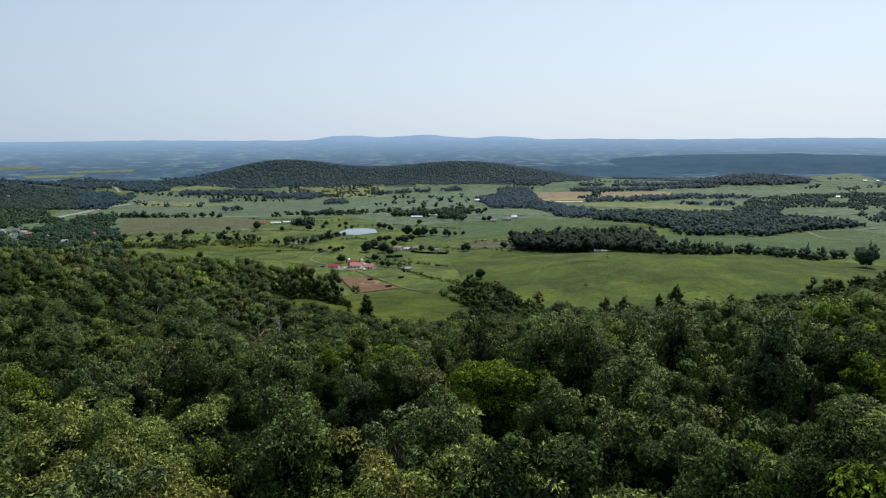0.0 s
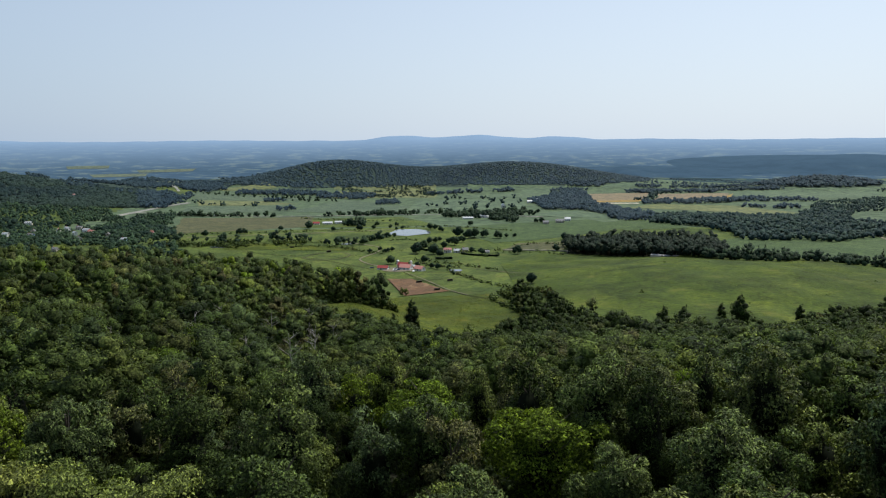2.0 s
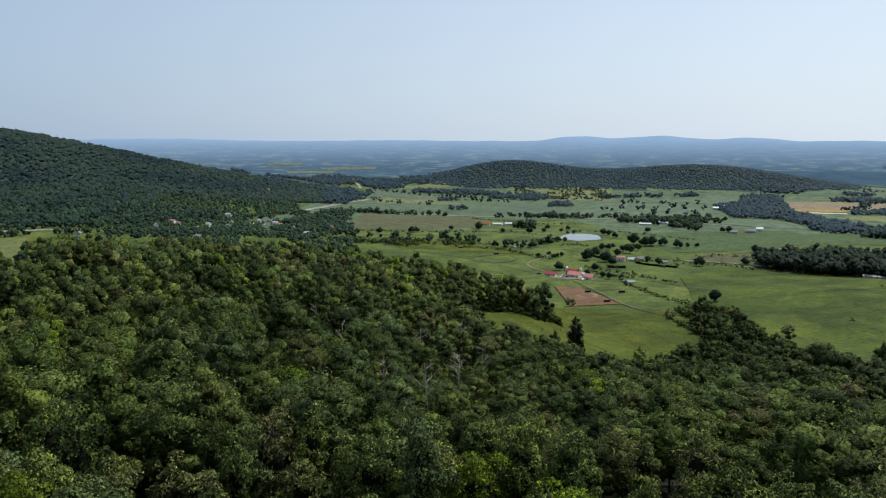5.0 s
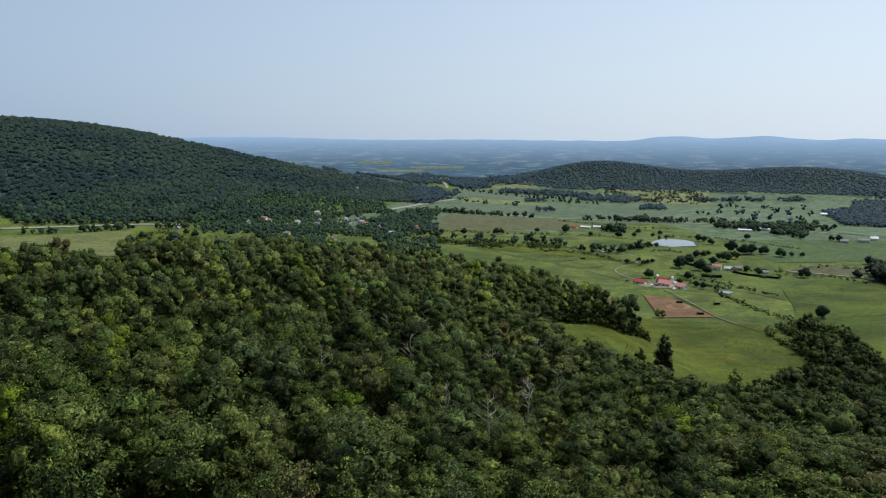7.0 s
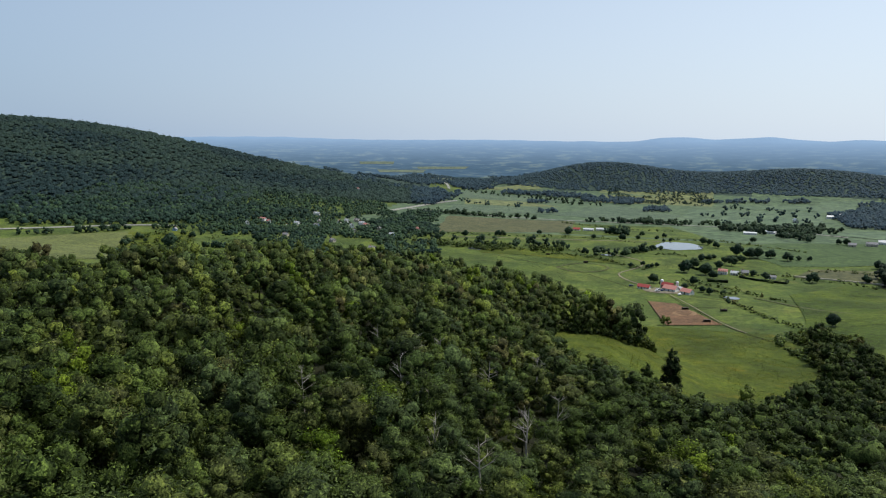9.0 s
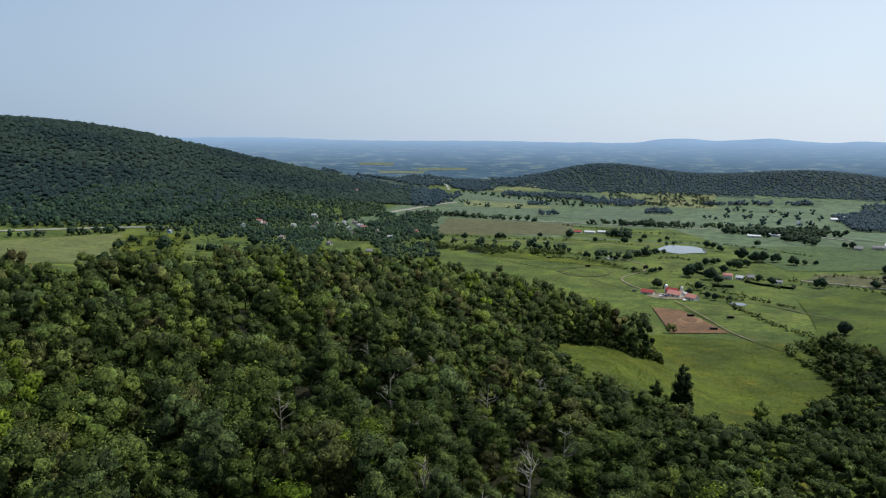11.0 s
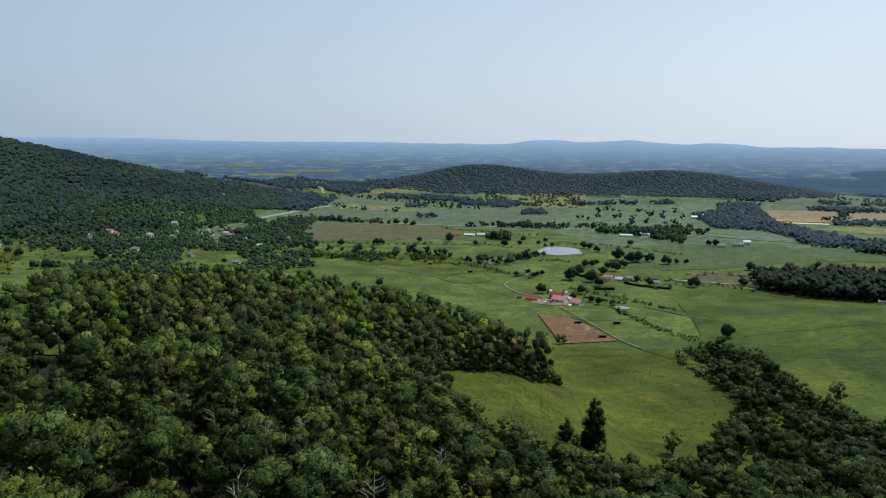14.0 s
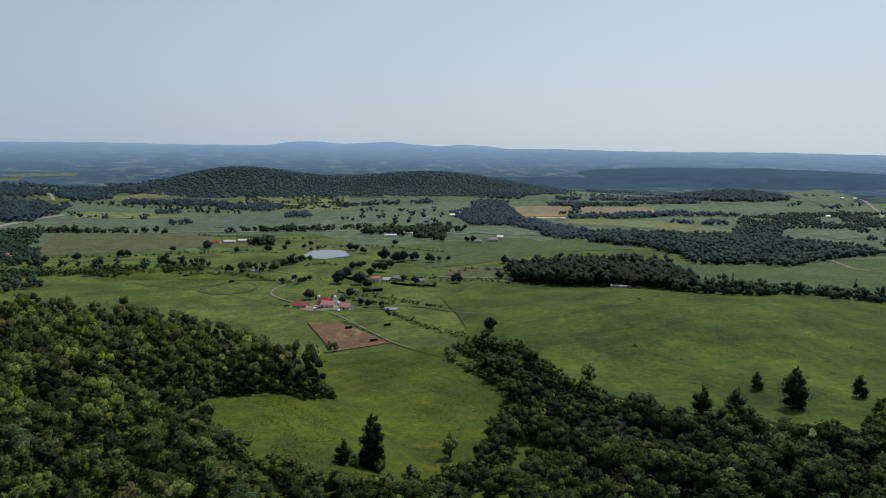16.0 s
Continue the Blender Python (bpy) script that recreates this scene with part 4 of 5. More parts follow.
# where certain trees stand
MARKED = [(-23, 14, 4), (-17, 11, 4), (-19, 1, 4), (-13, 1, 4), (-9, -9, 4), (-11, 6, 4), (-26, 6, 2), (-20, -13, 4), (9, -18, 4), (13, -19, 4), (3.5, -11, 4), (8.5, -10.5, 4), (35, -12, 4), (26, -18, 5), (38, -7, 2), (-3.5, 6, 0),
          (-4, 17, 1), (8, 33, 3), (17, 19, 3), (50, 10, 5), (54.5, 13, 5), (7.4, 20.2, 0), (-2.3, -7.4, 1), (24, -2, 0), (26, 6, 1), (33, 30, 0), (-13, 22, 5)]
for x, y, k in MARKED:
    far_enough = np.hypot(spots[:, 0] - x, spots[:, 1] - y - (2 if k != 3 else -1.5)) > (4.6 if k != 3 else 7.5)
    spots, reach = spots[far_enough], reach[far_enough]
    plant(CLOSE[k], x, y, 1.05, rng, "trees of the near wood", slim=0.9 if k != 3 else 1.1, cap=True)
close_n, near_n, mid_n = 34, 100, 68
weights = np.array([0.3, 0.24, 0.2, 0.05, 0.06, 0.15])
for i, (x, y) in enumerate(spots[:near_n + mid_n]):
    if i < near_n:
        plant((CLOSE if i < close_n else NEAR)[rng.choice(6, p=weights)], x, y, rng.uniform(0.55, 1.15), rng, "trees of the near wood", slim=rng.uniform(0.66, 0.92), cap=True)
    else:
        plant(MID[rng.choice(5, p=[0.32, 0.26, 0.22, 0.06, 0.14])], x, y, rng.uniform(0.58, 1.16), rng, "trees of the near wood", slim=rng.uniform(0.66, 0.92), cap=True)
rest = spots[near_n + mid_n:]
dist = np.hypot(rest[:, 0], rest[:, 1] - 40)
SLOPE_T = [stuff_template(31 + i, ["shrub", "tall", "shrub", "round"][i], [15, 17, 13.5, 16][i], [3.9, 3.3, 4.3, 3.6][i], 18, 1700, 0.21, core=0.74, flat=0.95, loose=0.8) for i in range(4)]
THIN_T = [stuff_template(41 + i, ["shrub", "tall", "shrub"][i], [15, 16.5, 13][i], [3.9, 3.3, 4.3][i], 13, 520, 0.31, core=0.78, flat=0.95, loose=0.7) for i in range(3)]
MINI_T = [stuff_template(46 + i, ["shrub", "tall", "shrub"][i], [15, 16.5, 13][i], [3.9, 3.4, 4.3][i], 7, 170, 0.42, core=0.9, flat=0.95, loose=0.6, ragged=(0.75, 1.12)) for i in range(3)]
BROAD_T = [stuff_template(131 + i, ["shrub", "tall", "shrub", "tall"][i], [11, 14.5, 9.5, 13.5][i], [4.3, 3.3, 4.5, 3.1][i], 12, 320, 0.40, core=0.8, flat=0.95, loose=0.7, ragged=(0.7, 1.14)) for i in range(4)]
BACK_T = [stuff_template(49 + i, ["round", "shrub"][i], [15, 12][i], [4.6, 4.9][i], 4, 28, 0.9, core=0.95) for i in range(2)]
close, remote = dist < 125, dist > 230
lower = (rest[:, 0] > 12) & (rest[:, 1] > 150)  # low, broad trees leafed to the ground
# extra dark foliage past y 150 paints the wood's backlit, shaded side
dark = rng.random(len(rest)) < np.where(rest[:, 1] > 150, np.where(rest[:, 0] > 0, 0.84, 0.34), 0.16)
bright = rng.random(len(rest)) < 0.035
for name, pickd, mat, lab in (("woodland", ~dark & ~bright, BROADLEAF, "dense mixed green wood covering the slope"),
                              ("woodland", dark, DARKLEAF, "dark green trees in the wood, also painting its shaded side"),
                              ("woodland", bright & ~dark, LIME, "bright yellow-green trees scattered through the wood")):
    for near_part, temp in ((close & ~lower, SLOPE_T), (~close & ~remote & ~lower, THIN_T), (remote & ~lower, MINI_T), (lower, BROAD_T)):
        m = pickd & near_part
        mat = SLOPELEAF if mat is BROADLEAF else mat
        grove(name, rest[m], np.where(rng.random(m.sum()) < 0.3, rng.uniform(1.05, 1.5, m.sum()), rng.uniform(0.55, 0.95, m.sum())) * np.where(rest[m][:, 0] > 12, np.where(rest[m][:, 1] > 320, 0.78, np.where(rest[m][:, 1] > 150, 1.1, 1.35)), 1.0), temp, mat, lab, "woods", int(rng.integers(1e6)), True, 48, 0.45)

# the wood goes on behind and beside the flight line
sp = scatter(-230, 240, -175, 110, 7.6, rng, lambda x, y: (np.degrees(np.arctan2(x, y + 62)) >= 48) | (np.degrees(np.arctan2(-x, y + 30)) >= 53) | (y < -62))
grove("woodland", sp, rng.uniform(0.8, 1.35, len(sp)), BACK_T, SLOPELEAF, "wood on the upper slope behind the overlook", "woods", 27)

# young growth under the nearest trees, coloured dark to paint deeper shade there
UNDER_T = [stuff_template(101 + i, "shrub", [3.4, 4.6, 2.6][i], [2.2, 2.0, 2.4][i], 4, 110, 0.34, False) for i in range(3)]
sp = scatter(-110, 70, -34, 135, 3.4, rng, lambda x, y: (rng.random(len(x)) < 0.8) & inside(x, y, WOOD) & ((y < 62) & (x > -60) | (x < 14)))
grove("undergrowth", sp, rng.uniform(0.6, 1.3, len(sp)), UNDER_T, DARKLEAF, "leafy saplings and bushes under the forest trees", "shrub", 25)

# bleached dead trees that show between the crowns
def dead_tree(x, y, high, seed):
    r = np.random.default_rng(seed)
    t = thing("dead_tree", set_pose(x, y, r.uniform(0, 6), 1), "bare grey dead tree among the living wood", "tree", "dead trees in the wood")
    bm = bmesh.new()
    limb(bm, (0, 0, -0.5), (0.3, 0.2, high * 0.5), 0.24, 0.16, 7)
    limb(bm, (0.3, 0.2, high * 0.5), (0.1, 0.6, high), 0.16, 0.03, 6)
    part("trunk", bm, DEADWOOD, t)
    for i in range(9):
        f, a = r.uniform(0.35, 0.95), r.uniform(0, 6.28)
        bm, s = bmesh.new(), Vector((0.2, 0.3, high * f))
        e = s + Vector((math.cos(a), math.sin(a), r.uniform(0.3, 1.1))) * high * 0.24 * (1.2 - f)
        limb(bm, s, e, 0.09, 0.03, 5)
        for j in range(3):
            b = e + Vector((math.cos(a + j - 1), math.sin(a + j - 1), 0.6)) * r.uniform(0.6, 1.4)
            limb(bm, s.lerp(e, 0.5 + 0.2 * j), b, 0.04, 0.012, 4)
        part("branch", bm, DEADWOOD, t)


for i, (x, y) in enumerate([(-26, 118), (-34, 140), (-12, 128), (-9, 150), (-30, 175), (-50, 165), (-20, 190), (-65, 144), (-55, 192), (-51, 204), (-69, 199), (-14, 100)]):
    dead_tree(x, y, 12.5 + (i % 3), 60 + i)

# trees standing alone in the meadow and pasture
PINE = tree_kind(51, "tree", "oval", 19.0, 3.7, 34, 4200, 0.34, CEDAR, "tall full dark evergreen at the edge of the meadow")
FIELD_TREE = tree_kind(56, "tree", "oval", 12.0, 3.6, 26, 1500, 0.3, DARKLEAF, "dark leafy tree standing apart at the pasture edge")
OAK = tree_kind(52, "tree", "round", 9.0, 4.4, 16, 800, 0.34, VALLEYLEAF, "round dark green tree standing alone in pasture", 5, 1.05)
SMALL = tree_kind(53, "tree", "round", 8.0, 2.8, 12, 450, 0.32, BROADLEAF, "small leafy tree in open grass")
CONE = tree_kind(54, "tree", "cone", 9.0, 2.2, 14, 400, 0.32, CEDAR, "dark cone-shaped cedar in open grass")
FARM_TREE = tree_kind(55, "tree", "round", 9.5, 4.7, 16, 620, 0.4, VALLEYLEAF, "spreading dark green shade tree by the farm", 5, 1.05)
for x, y, s in ((21, 265, 0.42), (15.5, 262, 0.34)):
    plant(PINE, x, y, s, rng, label="bushy young evergreen beside the tall one")
for x, y, s in ((13, 259, 0.5), (136, 370, 1.35), (20, 259, 0.6)):
    plant(SMALL, x, y, s, rng)
for x, y, s in ((9.5, 257, 0.68), (30, 267, 0.36)):
    plant(FIELD_TREE, x, y, s, rng, label="small dark leafy tree in the meadow")
for x, y, s in ((204.5, 339, 0.85), (200, 311, 1.7), (162, 297, 1.4), (156, 310, 1.25)):
    plant(FIELD_TREE, x, y, s * 0.95, rng)
plant(OAK, 478, 482, 2.0, rng, label="large spreading oak at the pasture edge")
for x, y, s in ((392, 622, 1.15), (399, 622, 1.25), (502, 588, 1.1), (568, 578, 1.3)):
    plant(CONE, x, y, s, rng, "cedars in the green field")
# a bare-limbed tree by the paddock
for x, y, s in ((22, 486, 0.9), (25, 485, 0.85)):
    plant(SMALL, x, y, s, rng, label="thin sparse tree at the paddock corner")

# farm and valley trees that stand apart
GARDEN_TREES = [(58, 762, 1.24), (67, 725, 1.46), (72, 706, 1.03), (69, 810, 0.9), (77, 816, 0.8), (83, 827, 0.7), (83, 766, 1.0), (92, 802, 0.89), (98, 789, 1.29), (110, 811, 1.06), (111, 860, 1.63),
                (123, 847, 1.39), (132, 851, 1.45), (146, 855, 1.18), (161, 840, 1.17), (174, 850, 0.62), (186, 853, 0.57), (52, 665, 0.97), (43, 641, 0.58), (57, 628, 0.65), (62, 619, 0.76), (73, 618, 0.56), (73, 581, 0.38),
                (17, 661, 1.07), (112, 737, 0.72), (121, 723, 0.81), (162, 721, 1.15)]
LANE_TREES = [(7, 759, 0.54), (12, 740, 0.57), (16, 746, 0.58), (21, 752, 0.63), (-5, 740, 0.62), (-58, 811, 0.9), (-44, 843, 0.49), (-45, 800, 0.62), (-26, 807, 0.58), (-14, 813, 0.9), (-1, 844, 0.71), (5, 850, 0.77),
              (11, 862, 0.73), (19, 874, 0.74), (32, 960, 0.49), (41, 968, 0.56), (81, 955, 1.12), (88, 949, 0.93), (94, 924, 0.91), (-59, 957, 0.81), (-21, 953, 1.12), (-36, 1025, 1.47), (-20, 1037, 1.35), (-1, 971, 0.82), (24, 985, 0.63)]
FIELD_TREES = [(262, 1015, 1.1), (255, 1023, 0.83), (-82, 852, 0.5), (-97, 990, 1.3), (-98, 1009, 0.99), (193, 1068, 1.06), (217, 1081, 1.08), (234, 1078, 0.94), (283, 1190, 0.96), (303, 1210, 0.9), (-136, 975, 0.8),
               (-186, 929, 1.0), (-180, 935, 0.9), (-227, 907, 1.0), (-255, 893, 0.9), (243, 817, 1.0), (211, 737, 0.9), (147, 1000, 0.9), (4, 1021, 0.8), (34, 1014, 0.7)]
HAYFIELD_TREES = [(-417, 475, 1.05), (-413, 494, 0.92), (-406, 501, 0.82), (-563, 650, 0.98), (-569, 664, 0.86), (-557, 679, 0.73), (-510, 662, 1.9), (-578, 693, 1.03), (-531, 731, 0.96), (-554, 744, 0.77), (-473, 676, 0.94),
                  (-465, 683, 0.94), (-441, 735, 1.5), (-314, 754, 0.61), (-530, 693, 0.99)]
for spots_, near_what in ((GARDEN_TREES, "shade trees of the farm garden"), (LANE_TREES, "shade trees along the farm lane"), (FIELD_TREES, "trees between the valley fields"), (HAYFIELD_TREES, "trees on the hay field")):
    for x, y, s in spots_:
        plant(FARM_TREE if rng.random() < 0.75 else OAK, x, y, s, rng, near_what)
plant(CONE, 23, 660, 0.7, rng)

# hedges and woods of the valley
HEDGE_T = [stuff_template(71 + i, ["round", "round", "tall", "round"][i], [9, 7, 11, 6][i], [4.6, 4.2, 4.0, 3.6][i], 5, 40, 0.55, True, 1.1, ragged=(0.8, 1.1)) for i in range(4)]
LIGHT_T = [stuff_template(171 + i, ["round", "round", "tall"][i], [9, 7.5, 10.5][i], [5.4, 5.0, 4.6][i], 3, 16, 0.7, True, 1.2, ragged=(0.8, 1.1)) for i in range(3)]
SHRUB_T = [stuff_template(81 + i, "shrub", [3.2, 2.4, 4.0][i], [2.4, 2.0, 2.2][i], 4, 16, 0.8, False) for i in range(3)]
FAR_T = [stuff_template(91 + i, "round", [13, 15, 12][i], [7.8, 7.0, 8.2][i], 3, 8, 1.0, False, 1.2, ragged=(0.82, 1.1)) for i in range(3)]
CANOPY_T = [stuff_template(191 + i, "round", [9, 10, 8.5][i], [5.4, 5.0, 6.0][i], 1, 3, 1.2, False, ragged=(0.8, 1.1)) for i in range(3)]
DARK_T = [stuff_template(96 + i, ["round", "tall", "round"][i], [17, 19, 15][i], [5.6, 5.0, 6.0][i], 6, 70, 0.55, True, 1.05, ragged=(0.78, 1.1)) for i in range(3)]

HEDGE_T, LIGHT_T, DARK_T = [[(v, t, unit(nn * 0.8 + (0, 0, 0.4))) for v, t, nn in kind] for kind in (HEDGE_T, LIGHT_T, DARK_T)]
CANOPY_T, FAR_T = [[(v, t, unit(nn * 0.5 + (0, 0, 0.9))) for v, t, nn in kind] for kind in (CANOPY_T, FAR_T)]


def row(line, gap, spread, r):
    line = np.array(line, float)
    d = np.concatenate([[0], np.cumsum(np.hypot(*np.diff(line, axis=0).T))])
    s = np.arange(0, d[-1], gap)
    s = s + r.uniform(-0.5, 0.5, len(s)) * gap
    return np.stack([np.interp(s, d, line[:, 0]), np.interp(s, d, line[:, 1])], -1) + r.normal(size=(len(s), 2)) * spread


HEDGES = [([(-353, 1178), (-260, 1180), (-166, 1192)], 9, 3), ([(-60, 1225), (-20, 1222), (35, 1225)], 5, 7), ([(80, 1240), (180, 1215), (240, 1180)], 5, 9),
          ([(150, 1150), (230, 1160), (300, 1180)], 6, 9), ([(-300, 890), (-205, 850), (-140, 835)], 7, 9), ([(-150, 865), (-85, 848)], 6, 5),
          ([(318, 572), (345, 556), (400, 545), (455, 535), (480, 528)], 3.2, 4), ([(330, 575), (380, 560), (440, 548), (500, 535), (600, 510)], 3.6, 6),
          ([(-50, 815), (-20, 822), (0, 850), (30, 885)], 7, 3), ([(-430, 1690), (-300, 1650), (-150, 1640)], 10, 6), ([(-230, 1600), (-150, 1560), (-90, 1570)], 10, 6)]
pts, pts2 = [], []
for line, gap, spread in HEDGES:
    pts.append(row(line, gap, spread, rng))
grove("hedgerow", np.concatenate(pts), rng.uniform(0.6, 1.4, sum(map(len, pts))), HEDGE_T, VALLEYLEAF, "dark hedgerow trees between the fields", "hedge", 5)
HEDGES2 = [([(1380, 1560), (1450, 1640), (1560, 1660)], 14, 12), ([(1320, 1650), (1400, 1700)], 12, 8), ([(700, 1620), (735, 1690), (800, 1700)], 9, 6), ([(590, 1480), (640, 1490), (730, 1700)], 12, 5),
           ([(-390, 1420), (-300, 1400), (-220, 1420)], 14, 10), ([(100, 1400), (160, 1450), (260, 1440), (330, 1500)], 16, 18), ([(180, 1580), (260, 1600), (330, 1560)], 15, 20), ([(120, 1260), (210, 1330), (300, 1360)], 18, 12)]
for line, gap, spread in HEDGES2:
    pts2.append(row(line, gap, spread, rng))
grove("hedgerow", np.concatenate(pts2), rng.uniform(0.7, 1.3, sum(map(len, pts2))), LIGHT_T, MIDWOOD, "far hedgerow trees between the fields", "hedge", 6)
SHRUBS = [([(-306, 913), (-247, 925), (-172, 937), (-52, 964), (-4, 935)], 4, 1.2), ([(-181, 842), (-116, 811), (-49, 788), (-5, 746), (6, 728)], 3, 3), ([(23, 837), (33, 849), (57, 835)], 3, 2),
          ([(97, 732), (128, 745), (154, 745)], 2.5, 1), ([(172, 779), (206, 788), (233, 773)], 3.5, 2), ([(40, 982), (100, 995), (142, 965), (193, 911)], 4, 1.5), ([(-127, 1158), (-19, 1098), (45, 1091)], 5, 1.5)]
FENCE_SHRUBS = [([(44, 683), (84, 650), (118, 596)], 3.5, 1.2), ([(150, 728), (194, 728), (213, 703)], 3, 2), ([(100, 372), (92, 404), (84, 440), (96, 470)], 3, 2), ([(70, 609), (75, 587), (82, 557), (91, 524), (109, 484)], 3.2, 1.2), ([(-290, 798), (-210, 837), (-176, 850), (-148, 820)], 4, 10),
          ([(-150, 815), (-120, 848), (-57, 819)], 4, 8), ([(84, 622), (60, 640), (40, 668)], 3, 3), ([(120, 700), (135, 715)], 3, 2)]
pts = [row(l_, g_, s_, rng) for l_, g_, s_ in SHRUBS + FENCE_SHRUBS]
pts.append(scatter(-520, -380, 690, 780, 9, rng, lambda x, y: rng.random(len(x)) < 0.5))
pts.append(scatter(100, 420, 330, 600, 16, rng, lambda x, y: (rng.random(len(x)) < 0.035) & ~inside(x, y, WOOD)))
grove("shrubs", np.concatenate(pts), rng.uniform(0.5, 1.2, sum(map(len, pts))), SHRUB_T, BROADLEAF, "scattered low shrubs along fences and wet ground", "shrub", 8)

# leafy skirt along the edge of the slope wood
sp = row(WOOD[5:42], 2.2, 1.4, rng)
EDGE_T = [stuff_template(111 + i, "shrub", [4.5, 6.0, 3.2][i], [2.3, 2.2, 2.0][i], 4, 110, 0.5, False) for i in range(3)]
ARM = [(95, 455), (101, 425), (92, 404), (95, 364), (110, 340), (128, 350), (122, 385), (126, 430), (124, 455), (108, 466)]
sp = np.concatenate([sp, scatter(85, 130, 330, 470, 7.5, rng, lambda x, y: inside(x, y, ARM))])
grove("edge_bushes", sp, rng.uniform(0.6, 1.35, len(sp)), EDGE_T, SLOPELEAF, "bushes and young trees along the wood edge", "shrub", 26)


# taller trees close the spur front down to the grass; dark leaves paint its shaded edge
sp = row([(-60, 328), (-18, 333), (4, 337), (10, 352), (2, 382), (-16, 426)], 3.4, 1.8, rng)
LOW_T = [stuff_template(121 + i, "oval", [10, 12, 9][i], [2.6, 2.7, 2.9][i], 9, 230, 0.4, core=0.8, flat=0.95, loose=0.7) for i in range(3)]
grove("woodland", sp, rng.uniform(0.6, 1.05, len(sp)), LOW_T, DARKLEAF, "dark leafy trees along the edge of the meadow", "woods", 29)


def patchy(x, y, size, level):
    return np.array([noise.noise((a / size, b / size, 1.7)) for a, b in zip(x, y)]) > level


sp = scatter(200, 430, 560, 800, 6.4, rng, lambda x, y: inside(x, y, DARKWOOD))
grove("woodland", sp, rng.uniform(0.8, 1.1, len(sp)), DARK_T, COPSE, "dense dark oak copse between pastures", "woods", 9)


# houses of the village: place, turn, look
VILLAGE_HOUSES = [(-585, 768, 20, 0), (-442, 890, 75, 0), (-398, 915, 35, 3), (-386, 938, 60, 1), (-352, 905, 15, 4), (-560, 925, 40, 3), (-318, 868, 70, 2), (-533, 899, 80, 1), (-516, 886, 60, 1), (-474, 864, 30, 2), (-474, 893, 70, 3), (-495, 997, 85, 3), (-432, 945, 10, 1), (-425, 957, 60, 3), (-414, 969, 80, 4), (-375, 873, 40, 4),
                  (-302, 929, 75, 1), (-363, 778, 65, 4), (-299, 751, 80, 4), (-580, 1352, 85, 1), (-533, 857, 45, 3), (-440, 800, 80, 4), (-455, 925, 20, 4), (-395, 945, 70, 3)]


def off_houses(p):
    """Keeps trees off the houses and off the camera's sightline to them."""
    ok = np.ones(len(p), bool)
    for hx, hy, _, _ in VILLAGE_HOUSES:
        d = math.hypot(hx, hy)
        for k, r in ((0, 7), (10, 6), (19, 4)):
            ok &= np.hypot(p[:, 0] - hx + hx / d * k, p[:, 1] - hy + hy / d * k) > r
    return p[ok]


def fill(polys, gap, level=-0.35, size=45):
    """Uneven planting within several outlines."""
    out = []
    for poly in polys:
        xs, ys = [p[0] for p in poly], [p[1] for p in poly]
        out.append(scatter(min(xs), max(xs), min(ys), max(ys), gap, rng, lambda x, y: inside(x, y, poly) & patchy(x, y, size, level)))
    return np.concatenate(out)


BELT = [[(413, 955), (442, 900), (461, 875), (466, 823), (620, 940), (668, 1000), (600, 1039), (548, 1097), (485, 1109)],
        [(466, 823), (454, 758), (492, 746), (520, 748), (640, 870), (668, 1000), (600, 950)],
        [(516, 743), (545, 719), (635, 760), (676, 779), (757, 800), (765, 850), (700, 960), (660, 1000), (608, 864)],
        [(660, 980), (720, 960), (790, 1030), (840, 1090), (830, 1180), (742, 1086)]]
sp = fill(BELT, 8.4, -0.6)
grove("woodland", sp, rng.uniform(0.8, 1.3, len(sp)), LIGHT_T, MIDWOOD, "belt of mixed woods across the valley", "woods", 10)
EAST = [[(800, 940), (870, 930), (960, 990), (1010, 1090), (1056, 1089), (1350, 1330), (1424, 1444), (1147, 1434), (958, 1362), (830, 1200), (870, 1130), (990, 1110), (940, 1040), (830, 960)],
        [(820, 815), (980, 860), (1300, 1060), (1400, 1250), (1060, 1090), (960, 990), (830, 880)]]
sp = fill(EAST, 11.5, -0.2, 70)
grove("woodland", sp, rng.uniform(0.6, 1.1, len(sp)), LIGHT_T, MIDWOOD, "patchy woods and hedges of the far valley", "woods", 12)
VALE = [[(332, 1268), (399, 1260), (415, 1073), (475, 1150), (470, 1400), (500, 1505), (540, 1690), (585, 1808), (479, 1791), (430, 1610), (350, 1520)],
        [(389, 1012), (436, 998), (488, 1108), (491, 1193), (410, 1160)], [(568, 1381), (653, 1361), (778, 1388), (839, 1480), (734, 1460), (587, 1412)]]
VALE_ROWS = [[(772, 1412), (877, 1404), (965, 1370), (979, 1391), (929, 1455), (860, 1490)], [(729, 1255), (820, 1208), (835, 1240), (740, 1275)],
        [(646, 1700), (778, 1715), (898, 1700), (930, 1745), (815, 1770), (677, 1760)], [(925, 1745), (1110, 1730), (1120, 1790), (936, 1780)],
        [(533, 1850), (640, 1860), (680, 1920), (571, 1935)], [(740, 1850), (940, 1860), (1120, 1835), (1164, 1870), (950, 1895), (760, 1900)], [(-421, 1245), (-392, 1299), (-395, 1440), (-413, 1601), (-487, 1611), (-524, 1542)]]
